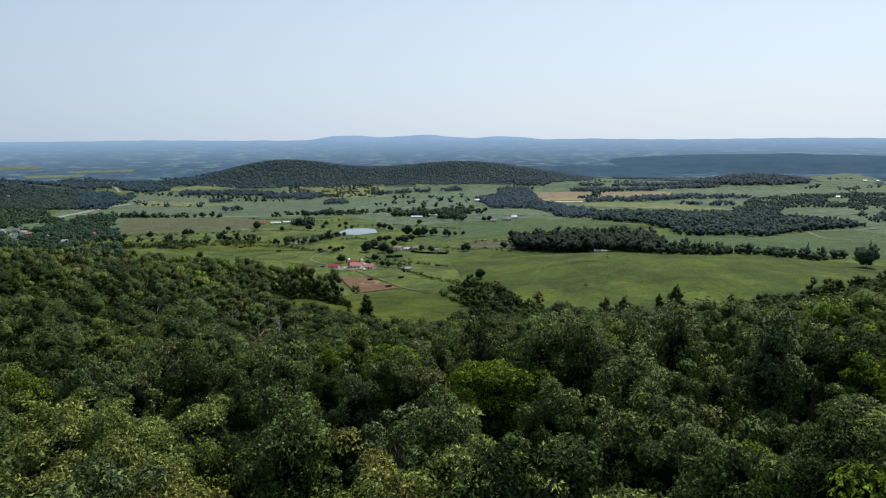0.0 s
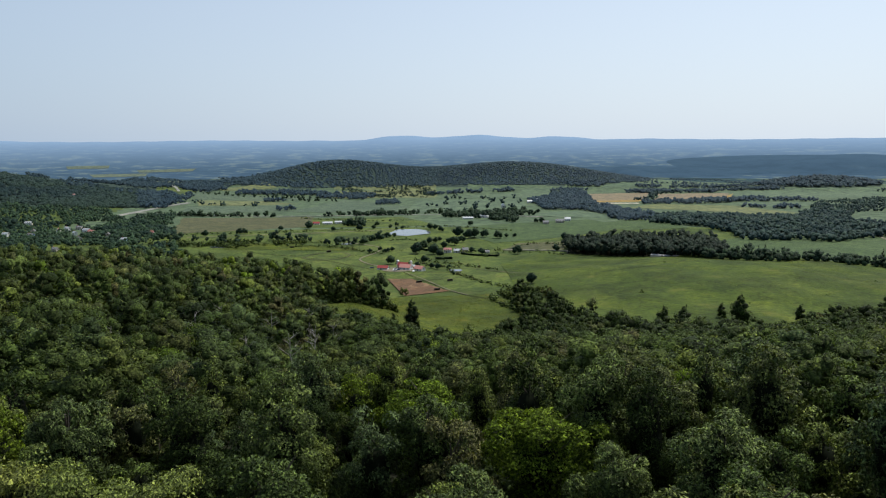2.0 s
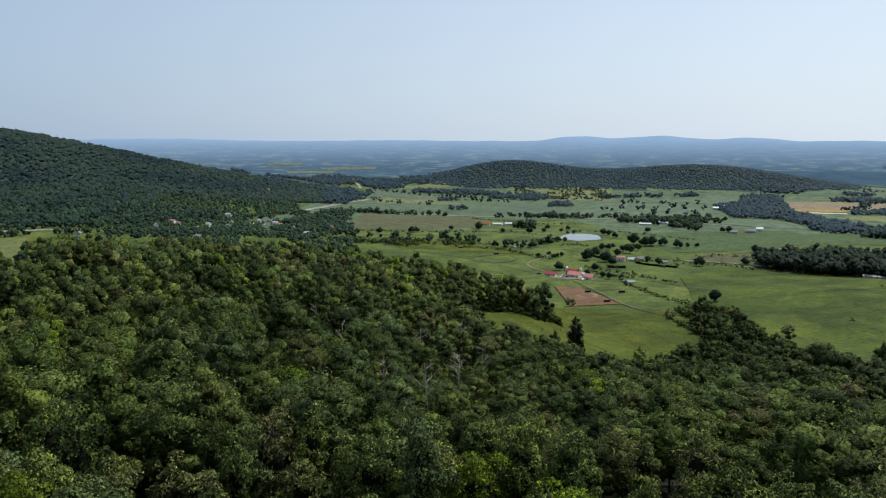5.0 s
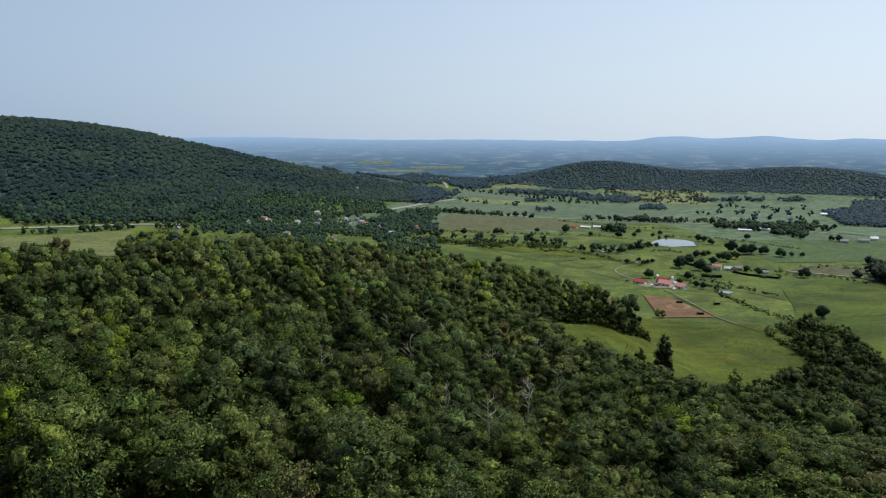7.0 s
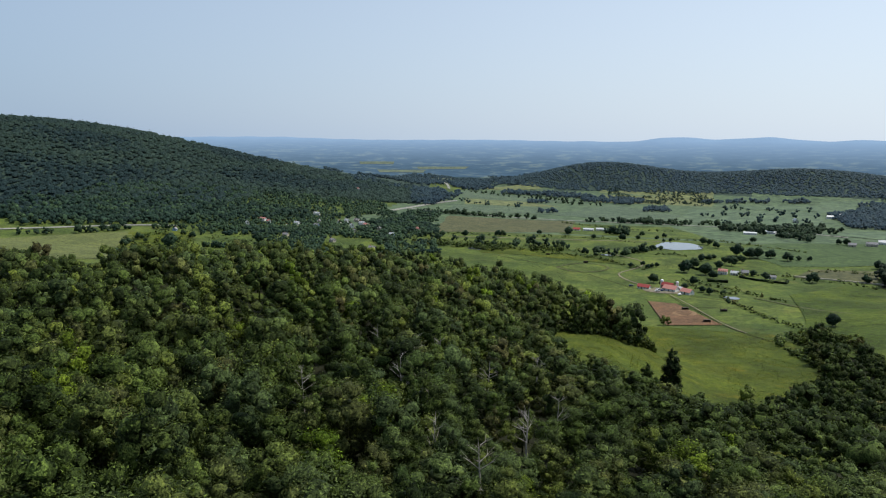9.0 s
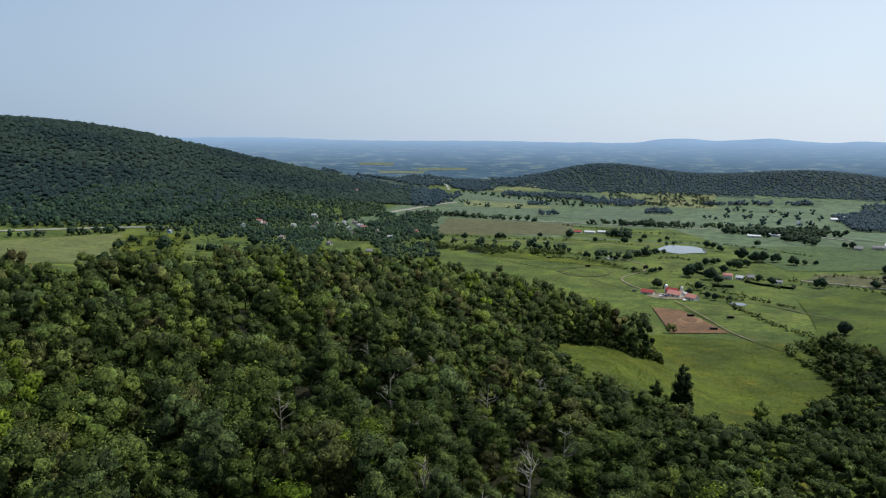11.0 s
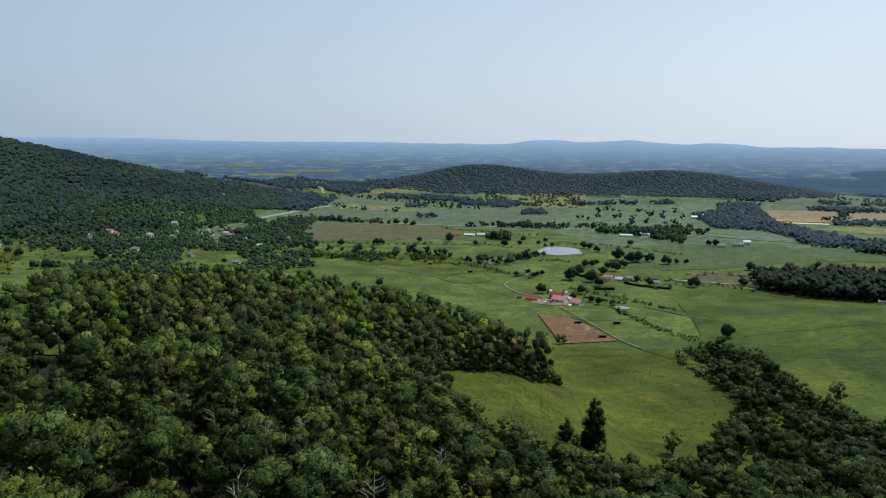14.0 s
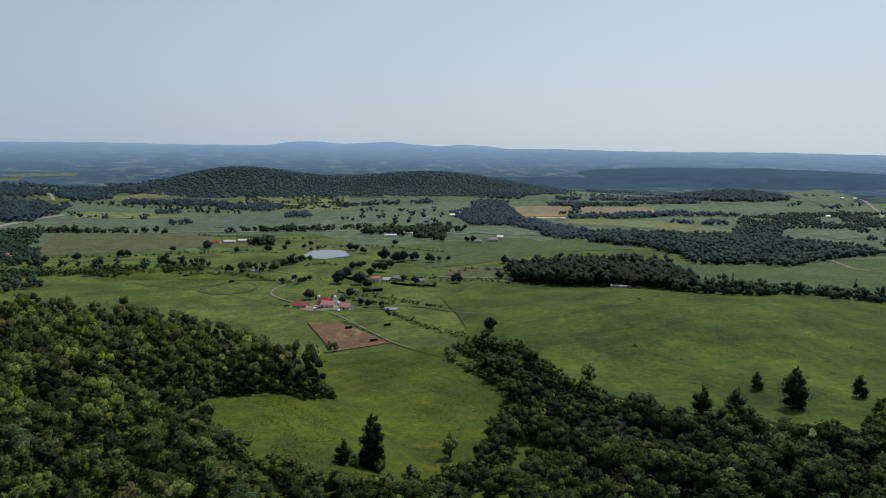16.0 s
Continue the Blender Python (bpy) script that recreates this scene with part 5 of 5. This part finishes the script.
VALE_DELLS = [[(-344, 1702), (-246, 1707), (-125, 1696), (-129, 1757), (-256, 1780), (-356, 1762)], [(-252, 1517), (-199, 1531), (-209, 1560), (-259, 1550)], [(-194, 1313), (-139, 1338), (-144, 1365), (-187, 1345)],
        [(-139, 1647), (-1, 1598), (0, 1725), (-145, 1732)], [(129, 1710), (243, 1750), (399, 1785), (405, 1815), (248, 1785), (131, 1735)], [(4, 1454), (53, 1458), (59, 1530), (11, 1520)],
        [(-491, 1770), (-384, 1815), (-420, 1870), (-440, 1980), (-560, 2050), (-640, 1990)]]
sp = fill(VALE + VALE_ROWS + VALE_DELLS, 10.5, -0.3, 35)
lane = np.interp(sp[:, 1], [1540, 1790, 2200], [-430, -505, -640])
sp = sp[(np.abs(sp[:, 0] - lane) > 13) | (sp[:, 1] < 1520)]  # the straight road runs clear
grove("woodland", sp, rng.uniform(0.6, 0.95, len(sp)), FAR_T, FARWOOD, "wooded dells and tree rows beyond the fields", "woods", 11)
EDGE = [[(-526, 745), (-437, 735), (-370, 749), (-331, 741), (-290, 798), (-342, 935), (-440, 885), (-506, 834), (-577, 799)], [(-480, 690), (-300, 655), (-215, 750), (-250, 830), (-300, 790), (-400, 740)], [(-309, 800), (-245, 871), (-300, 1010), (-343, 1190), (-392, 1148), (-374, 949)]]
GAPS = [[(-520, 752), (-473, 785), (-420, 715), (-487, 690)], [(-386, 800), (-328, 828), (-300, 745), (-350, 730)], [(-330, 880), (-253, 910), (-225, 835), (-300, 830)]]
sp = fill(EDGE, 7.6, -0.25, 30)
sp = sp[~(inside(sp[:, 0], sp[:, 1], GAPS[0]) | inside(sp[:, 0], sp[:, 1], GAPS[1]) | inside(sp[:, 0], sp[:, 1], GAPS[2]))]
sp = off_houses(sp)
grove("woodland", sp, rng.uniform(0.45, 1.0, len(sp)), LIGHT_T, FOOTLEAF, "dense shade trees at the village edge", "woods", 24)
FOOT = [[(-779, 699), (-711, 737), (-653, 783), (-599, 827), (-480, 960), (-560, 1010), (-700, 960), (-843, 873), (-1000, 800)]]
sp = off_houses(fill(FOOT, 10.0, -0.4))
grove("woodland", sp, rng.uniform(0.8, 1.5, len(sp)), LIGHT_T, FOOTLEAF, "lighter green trees at the foot of the mountain", "woods", 23)
ROWS = [[(-376, 1152), (-322, 1175), (-220, 1198), (-223, 1212), (-327, 1190), (-385, 1172)], [(-106, 1190), (-38, 1200), (51, 1193), (91, 1225), (53, 1232), (-56, 1222)], [(-48, 1025), (-11, 1007), (-11, 1051), (-49, 1056)],
        [(119, 1151), (167, 1120), (209, 1063), (221, 1029), (291, 1250), (207, 1225), (123, 1188)], [(-724, 651), (-672, 690), (-626, 751), (-570, 788), (-577, 799), (-640, 752), (-720, 664)]]
sp = fill(ROWS, 7.5, -0.25, 22)
grove("hedgerow", sp, rng.uniform(0.6, 1.3, len(sp)), HEDGE_T, VALLEYLEAF, "dense dark tree rows along roads and farmyards", "hedge", 21)
SCRUB = [[(-182, 798), (-149, 787), (-150, 842), (-195, 858)], [(-126, 815), (-85, 815), (-88, 852), (-128, 853)], [(-275, 820), (-226, 808), (-177, 799), (-181, 825), (-231, 838), (-281, 850)]]
sp = fill([[(-108, 1849), (175, 1897), (150, 1645), (-98, 1650)]], 9, 0.0, 30)
grove("shrubs", sp, rng.uniform(0.9, 2.2, len(sp)), SHRUB_T, MIDWOOD, "scattered scrub at the foot of the far hill", "shrub", 28)
sp = np.concatenate([fill(SCRUB, 4.2, -0.1, 14), fill([[(-626, 726), (-560, 770), (-470, 640), (-530, 600)]], 8, 0.1, 20)])
grove("shrubs", sp, rng.uniform(0.7, 1.9, len(sp)), SHRUB_T, SLOPELEAF, "thorny scrub on rough ground", "shrub", 22)
sp = scatter(1080, 1470, 1700, 1960, 11, rng, on_knoll)
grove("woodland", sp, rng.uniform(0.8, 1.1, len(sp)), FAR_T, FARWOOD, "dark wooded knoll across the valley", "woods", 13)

# village trees and the wooded mountain
sp = scatter(-900, -260, 790, 1220, 8.0, rng, lambda x, y: inside(x, y, VILLAGE) & patchy(x, y, 40, -0.3))
sp = off_houses(sp)
grove("woodland", sp, rng.uniform(0.45, 1.0, len(sp)), LIGHT_T, FOOTLEAF, "shade trees among the village houses", "woods", 14)


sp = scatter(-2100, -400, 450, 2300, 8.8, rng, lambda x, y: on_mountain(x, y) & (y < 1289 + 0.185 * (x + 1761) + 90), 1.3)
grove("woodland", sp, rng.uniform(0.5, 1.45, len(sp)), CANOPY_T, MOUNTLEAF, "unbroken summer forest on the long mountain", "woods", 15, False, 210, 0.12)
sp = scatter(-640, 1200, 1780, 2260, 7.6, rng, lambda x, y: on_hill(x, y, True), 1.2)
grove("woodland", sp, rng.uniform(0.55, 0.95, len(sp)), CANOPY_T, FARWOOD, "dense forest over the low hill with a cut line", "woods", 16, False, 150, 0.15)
sp = scatter(-900, -330, 1500, 2650, 17, rng, lambda x, y: patchy(x, y, 110, 0.16) & (np.degrees(np.arctan2(x, y)) > -26))
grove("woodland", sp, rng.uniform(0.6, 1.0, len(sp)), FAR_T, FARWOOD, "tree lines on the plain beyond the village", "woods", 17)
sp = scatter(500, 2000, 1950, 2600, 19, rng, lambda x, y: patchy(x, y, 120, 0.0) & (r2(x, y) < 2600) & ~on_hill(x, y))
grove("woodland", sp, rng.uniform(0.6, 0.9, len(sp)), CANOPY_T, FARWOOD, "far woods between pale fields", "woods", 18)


def tufts(name, pts, size, mat, label, seed):
    """Tussocks of grass and weeds, each a few blades leaning out."""
    r = np.random.default_rng(seed)
    k = len(pts)
    base = np.concatenate([pts, ground_z(pts[:, 0], pts[:, 1])[:, None] + 0.45], -1)
    a = r.uniform(0, 6.28, (k, 1)) + np.arange(3) * 2.1 + r.uniform(-0.4, 0.4, (k, 3))
    s = size * r.uniform(0.5, 1.5, (k, 1))
    side = np.stack([-np.sin(a), np.cos(a), np.zeros_like(a)], -1)
    out = np.stack([np.cos(a) * 0.7, np.sin(a) * 0.7, r.uniform(0.5, 1.1, a.shape)], -1)
    v = np.stack([base[:, None] + side * s[..., None] * 0.7, base[:, None] - side * s[..., None] * 0.7, base[:, None] + out * s[..., None]], 2).reshape(-1, 3)
    n = np.repeat(unit(np.stack([np.cos(a) * 0.3, np.sin(a) * 0.3, np.ones_like(a)], -1)).reshape(-1, 3), 3, 0)
    me = np_mesh(name, v, np.arange(len(v)).reshape(-1, 3), None, [mat], np.repeat(r.random(k), 9), True, n)
    return tagged(new(name, me), label, "grass", kind="stuff")


NEAR_MEADOW = [(-40, 195), (60, 195), (90, 283), (104, 404), (88, 470), (-40, 480), (-30, 420), (-20, 370), (-60, 300)]
sp = scatter(-70, 110, 195, 480, 1.2, rng, lambda x, y: inside(x, y, NEAR_MEADOW) & ~inside(x, y, WOOD) & patchy(x, y, 9, -0.12))
tufts("meadow_tussocks", sp, 0.28, TUSSOCK, "yellow-green tussocks and weeds in the meadow", 31)
HILL_PASTURE = [(112, 500), (128, 380), (230, 285), (430, 380), (500, 440), (470, 520), (290, 630), (190, 720), (128, 640)]
sp = scatter(100, 500, 280, 720, 2.1, rng, lambda x, y: inside(x, y, HILL_PASTURE) & ~inside(x, y, WOOD) & patchy(x, y, 16, 0.05))
tufts("pasture_tussocks", sp, 0.30, TUSSOCK, "rough tussocks over the hill pasture", 32)
sp = scatter(-330, 40, 640, 900, 4.0, rng, lambda x, y: patchy(x, y, 22, 0.1) & patchy(x + 300, y, 70, -0.1))
tufts("weed_patches", sp, 0.5, DARKLEAF, "dark weeds in the grazed valley pasture", 33)

# the first tree of each kind stands in the upper wood or in its own field
for k, t in enumerate(CLOSE + NEAR + MID):
    t.matrix_world = set_pose(-24 - 7 * (k % 9), -66 - 8 * (k // 9), 0.5 * k, 1.0)
for k, t in enumerate((PINE, OAK, SMALL, CONE, FARM_TREE, FIELD_TREE)):
    t.matrix_world = set_pose(*[(18.4, 262), (127, 498), (47.5, 288), (395, 657), (48, 732), (240, 318)][k], 1.0 + k, [0.95, 1.1, 1.2, 0.8, 1.42, 0.95][k])


# ---- buildings ----
def level(x0, y0):
    return float(ground_z(x0, y0))


def house(name, x, y, turn, long, wide, high, rise, wall_mat, roof_mat, label, category="house", windows=3, chimney=True, storeys=1, lean=False):
    """A gabled building: walls, roof slabs with eaves, doors, windows, chimney."""
    t = thing(name, pose(x, y, level(x, y) - 0.2, 0, 0, turn), label, category)
    hl, hw = long / 2, wide / 2
    bm = bmesh.new()
    prism(bm, [(-hw, -0.8), (hw, -0.8), (hw, high), (0, high + rise), (-hw, high)], -hl, hl)
    part("body", bm, wall_mat, t)
    for s in (-1, 1):
        bm = bmesh.new()
        e = 0.35
        prism(bm, [(0, high + rise + 0.05), (s * (hw + e), high - rise * e / hw + 0.05), (s * (hw + e), high - rise * e / hw + 0.25), (0, high + rise + 0.27)][::s], -hl - e, hl + e)
        part("roof_slope", bm, roof_mat, t)
    for s in (-1, 1):
        for fl in range(storeys):
            for i in range(windows):
                yy = -hl + long * (i + 0.5) / windows
                z0 = 1.0 + fl * 2.6
                if fl == 0 and i == windows // 2:
                    bm = bmesh.new()
                    box(bm, s * hw - 0.04, s * hw + 0.04, yy - 0.55, yy + 0.55, 0.1, 2.2)
                    part("door", bm, RAIL, t)
                    continue
                bm = bmesh.new()
                box(bm, s * hw - 0.03, s * hw + 0.05, yy - 0.45, yy + 0.45, z0, z0 + 1.2)
                w = part("window", bm, WHITE, t)
                bm = bmesh.new()
                box(bm, s * hw + s * 0.02 - 0.05, s * hw + s * 0.02 + 0.05, yy - 0.36, yy + 0.36, z0 + 0.08, z0 + 1.12)
                part("pane", bm, GLASS, w)
    for s in (-1, 1):
        bm = bmesh.new()
        box(bm, -0.45, 0.45, s * hl - 0.05, s * hl + 0.05, high - 0.6, high + 0.6)
        part("window", bm, GLASS, t)
    if chimney:
        bm = bmesh.new()
        box(bm, -0.4, 0.4, hl * 0.6 - 0.4, hl * 0.6 + 0.4, high + rise * 0.4, high + rise + 1.1, 0.04)
        part("chimney", bm, BRICK_WALL, t)
    return t


def silo(x, y, high, r):
    t = thing("silo", pose(x, y, level(x, y) - 0.2), "tall pale farm silo with a bright domed cap", "silo", "silos")
    bm = bmesh.new()
    bmesh.ops.create_cone(bm, cap_ends=True, segments=24, radius1=r, radius2=r, depth=high)
    bmesh.ops.translate(bm, verts=bm.verts, vec=(0, 0, high / 2))
    part("shell", bm, SILO_METAL, t)
    for i in range(int(high / 1.6)):
        bm = bmesh.new()
        bmesh.ops.create_cone(bm, cap_ends=True, segments=24, radius1=r + 0.05, radius2=r + 0.05, depth=0.12)
        bmesh.ops.translate(bm, verts=bm.verts, vec=(0, 0, 0.8 + i * 1.6))
        part("hoop", bm, SILO_METAL, t)
    bm = bmesh.new()
    bmesh.ops.create_uvsphere(bm, u_segments=24, v_segments=12, radius=r * 1.03)
    bmesh.ops.delete(bm, geom=[v for v in bm.verts if v.co.z < -0.01], context="VERTS")
    bmesh.ops.translate(bm, verts=bm.verts, vec=(0, 0, high))
    part("dome", bm, DOME, t)


house("barn", 9, 629, 68, 10.5, 5.5, 2.2, 1.9, WHITE, RED_ROOF, "long white barn with a bright red metal roof", "barn", 4, False)
house("barn", 31, 625, 62, 11.5, 7.5, 2.8, 2.6, WHITE, PINK_ROOF, "large white barn with a faded red roof", "barn", 3, False)
house("barn", 29, 637, 62, 10, 5, 3.4, 2.2, BRICK_WALL, RED_ROOF, "red-roofed barn behind the silos", "barn", 2, False)
house("barn", 44, 615, 50, 9.5, 6.5, 2.5, 2.4, WHITE, PINK_ROOF, "white barn with a faded pink-red roof", "barn", 3, False)
house("shed", 38, 632, 62, 6, 4, 2.4, 1.2, WHITE, PALE_ROOF, "low white shed with a pale metal roof", "shed", 2, False)
silo(24, 640, 6.4, 1.35)
silo(37, 640, 5.6, 1.3)
house("farmhouse", 84, 737, 78, 8.5, 5.5, 3.6, 1.9, WHITE, PINK_ROOF, "white farmhouse with a faded red roof among trees", "house", 4, True, 2)
house("cottage", 95, 736, 70, 7, 5, 2.6, 1.8, WHITE, PALE_ROOF, "small white wing beside the farmhouse", "house", 3)
house("cottage", 105, 742, 85, 7, 5, 2.8, 2.0, STONE, GREY_ROOF, "stone outbuilding in the farm garden", "house", 3)
house("cottage", 128, 729, 80, 7, 4, 2.2, 1.4, WHITE, GREY_ROOF, "small grey-roofed garden outbuilding", "house", 2, False)
house("stable", -91, 1052, 85, 10, 6, 2.6, 2.2, WHITE, RED_ROOF, "red-roofed stable by the pale sheds", "barn", 4, False)
house("shed", -74, 1058, 88, 15, 7, 2.6, 1.6, WHITE, PALE_ROOF, "long white farm shed with a pale roof", "shed", 5, False)
house("shed", -56, 1068, 88, 14, 7, 2.6, 1.6, WHITE, PALE_ROOF, "long white farm shed by the trees", "shed", 5, False)
house("warehouse", 158, 1110, 82, 18, 9, 2.8, 1.2, WHITE, PALE_ROOF, "low white building with a flat pale roof", "building", 6, False)
house("warehouse", 190, 1136, 60, 16, 9, 2.8, 1.4, WHITE, PALE_ROOF, "pale metal building by the trees", "building", 5, False)
house("greenhouse", 212, 1124, 40, 20, 4, 2.0, 1.0, PALE_ROOF, PALE_ROOF, "long pale polytunnel along the hedge", "greenhouse", 1, False)
house("chapel", 262, 1345, 20, 7, 5, 5.0, 3.5, WHITE, PALE_ROOF, "white chapel standing among trees", "building", 3, False)
house("manor", 290, 1010, 80, 13, 7, 3.6, 2.4, STONE, GREY_ROOF, "grey-roofed manor house on a rise", "house", 5, True, 2)
house("cottage", 265, 1000, 80, 9, 6, 3.0, 2.2, STONE, GREY_ROOF, "grey outbuilding below the manor", "house", 3)
house("farm_shed", 296, 630, 58, 27, 4, 1.5, 0.9, STONE, GREY_ROOF, "long low grey-roofed shed beside the copse", "shed", 6, False)
for x, y, turn, long in ((1681, 1850, 80, 12), (1713, 1836, 75, 9), (1170, 1348, 60, 8), (343, 1459, 85, 11), (370, 1507, 70, 10), (311, 1041, 75, 9)):
    tagged(house("farmhouse", x, y, turn, long, 7, 4.0, 2.4, WHITE, PALE_ROOF, "small white farmhouse far across the valley", "house", 3, True, 1), group="far farmhouses")
LOOKS = [(BLUE_WALL, GREY_ROOF, "blue-grey village house among trees"), (WHITE, PINK_ROOF, "white village house with a faded red roof"), (BLUE_WALL, PALE_ROOF, "pale blue village house"),
         (WHITE, PALE_ROOF, "white village house with a pale roof"), (STONE, GREY_ROOF, "pale stone village house with a grey roof")]
for i, (x, y, turn, k) in enumerate(VILLAGE_HOUSES):
    w, r, lab = LOOKS[k]
    tagged(house("house", x, y, turn, 6.5 + i % 4, 5, 3.6 if i % 3 else 2.5, 1.8, w, r, lab, "house", 3, True, 2 if i % 3 else 1), group="village houses")


# ---- fences, walls, vehicles ----
def fence(line, label, gap=3.0, high=1.2):
    line = np.array(line, float)
    d = np.concatenate([[0], np.cumsum(np.hypot(*np.diff(line, axis=0).T))])
    s = np.linspace(0, d[-1], int(d[-1] / gap) + 1)
    x, y = np.interp(s, d, line[:, 0]), np.interp(s, d, line[:, 1])
    t = thing("fence", pose(x[0], y[0], level(x[0], y[0])), label, "fence", "field fences")
    z = ground_z(x, y)
    o = np.array([x[0], y[0], z[0]])
    post = bmesh.new()
    box(post, -0.07, 0.07, -0.07, 0.07, -0.4, high)
    me = bpy.data.meshes.new("post")
    post.to_mesh(me)
    post.free()
    for a, b, c in zip(x, y, z):
        p = part("post", me, RAIL, t)
        p.location = (a - o[0], b - o[1], c - o[2])
    for h in (0.55, 1.05):
        bm = bmesh.new()
        for i in range(len(x) - 1):
            limb(bm, (x[i] - o[0], y[i] - o[1], z[i] - o[2] + h), (x[i + 1] - o[0], y[i + 1] - o[1], z[i + 1] - o[2] + h), 0.05, 0.05, 4)
        part("rail", bm, RAIL, t)


fence([(28, 603), (37, 570), (60, 493), (70, 468), (94, 420), (94, 395), (100, 365)], "dark wooden fence along the cart track")
fence([(10, 574), (12, 572), (24, 482), (58, 492)], "dark wooden fence round the red paddock")
fence([(45, 552), (77, 558)], "short cross fence in the paddock")
fence([(46, 602), (74, 590), (98, 520)], "dark fence below the little pond")
fence([(0, 624), (-12, 640), (-60, 700), (-150, 760)], "long dark pasture fence")


def wall_run(line, high, thick, label, mat, name="garden_wall"):
    t = thing(name, pose(*line[0], level(*line[0])), label, "wall" if name == "garden_wall" else "hedge")
    bm = bmesh.new()
    for (x0, y0), (x1, y1) in zip(line, line[1:]):
        n = max(2, int(math.hypot(x1 - x0, y1 - y0) / 3))
        for i in range(n):
            xa, ya = x0 + (x1 - x0) * i / n, y0 + (y1 - y0) * i / n
            xb, yb = x0 + (x1 - x0) * (i + 1) / n, y0 + (y1 - y0) * (i + 1) / n
            d = Vector((yb - ya, xa - xb, 0)).normalized() * thick / 2
            h = high * random.uniform(0.85, 1.1)
            base = [bm.verts.new(Vector((px, py, level(px, py) - 0.3 + k)) + s * d - Vector((*line[0], level(*line[0]))))
                    for k in (0, h + 0.3) for px, py, s in ((xa, ya, -1), (xb, yb, -1), (xb, yb, 1), (xa, ya, 1))]
            for f in ((3, 2, 1, 0), (4, 5, 6, 7), (0, 1, 5, 4), (1, 2, 6, 5), (2, 3, 7, 6), (3, 0, 4, 7)):
                bm.faces.new([base[k] for k in f])
    part("run", bm, mat, t)


wall_run([(98, 724), (112, 712), (136, 704), (140, 716)], 2.0, 1.6, "dark clipped garden hedge round the farmhouse", HEDGE_LEAF, "garden_hedge")
wall_run([(76, 742), (60, 752), (52, 768), (56, 782)], 2.2, 2.0, "dark curved hedge along the farm drive", HEDGE_LEAF, "garden_hedge")
wall_run([(66, 688), (84, 690)], 2.4, 2.6, "dark clipped hedge on the lawn", HEDGE_LEAF, "garden_hedge")
wall_run([(150, 748), (215, 735), (225, 730)], 1.2, 1.2, "low stone field wall", STONE)


def car(x, y, turn, paint, label):
    t = thing("car", pose(x, y, level(x, y) + 0.45, 0, 0, turn), label, "car", "cars in the farmyard")
    bm = bmesh.new()
    prism(bm, [(-2.2, 0.35), (2.2, 0.35), (2.2, 0.85), (1.2, 1.0), (0.6, 1.5), (-1.4, 1.5), (-2.1, 1.0)], -0.88, 0.88)
    bmesh.ops.bevel(bm, geom=bm.edges[:], offset=0.06, segments=1, affect="EDGES")
    part("body", bm, paint, t)
    bm = bmesh.new()
    prism(bm, [(1.0, 1.02), (0.55, 1.42), (-1.3, 1.42), (-1.7, 1.02)], -0.90, 0.90)
    part("cabin", bm, GLASS, t)
    for a in (-1.35, 1.35):
        for s in (-0.82, 0.82):
            bm = bmesh.new()
            bmesh.ops.create_cone(bm, cap_ends=True, segments=14, radius1=0.34, radius2=0.34, depth=0.24, matrix=pose(a, s, 0.34, 90))
            part("wheel", bm, RUBBER, t)


for i, (x, y, turn) in enumerate(((20, 617, 30), (24, 621, 80), (21, 624, 15), (38, 606, 60), (-2, 634, 20))):
    car(x, y, turn, CAR_PAINT[i % 3], ["white car parked in the gravel farmyard", "dark blue car parked in the gravel farmyard", "silver car parked in the gravel farmyard"][i % 3])


def run_in_shed(x, y, turn, label):
    t = thing("field_shelter", pose(x, y, level(x, y), 0, 0, turn), label, "shelter", "field shelters")
    bm = bmesh.new()
    box(bm, -2.2, 2.2, 1.05, 1.2, -0.3, 1.8)
    box(bm, -2.2, -2.05, -1.2, 1.05, -0.3, 1.9)
    box(bm, 2.05, 2.2, -1.2, 1.05, -0.3, 1.9)
    part("shell", bm, RAIL, t)
    bm = bmesh.new()
    prism(bm, [(-1.5, 2.1), (1.4, 1.8), (1.4, 1.9), (-1.5, 2.2)], -2.4, 2.4)
    bmesh.ops.rotate(bm, verts=bm.verts, matrix=Matrix.Rotation(radians(90), 3, "Z"))
    part("roof", bm, RAIL, t)


for x, y, turn in ((39, 545, 20), (51, 503, 10), (66, 545, 15), (-52, 752, 30), (-98, 790, 10)):
    run_in_shed(x, y, turn, "dark wooden field shelter on the grass")
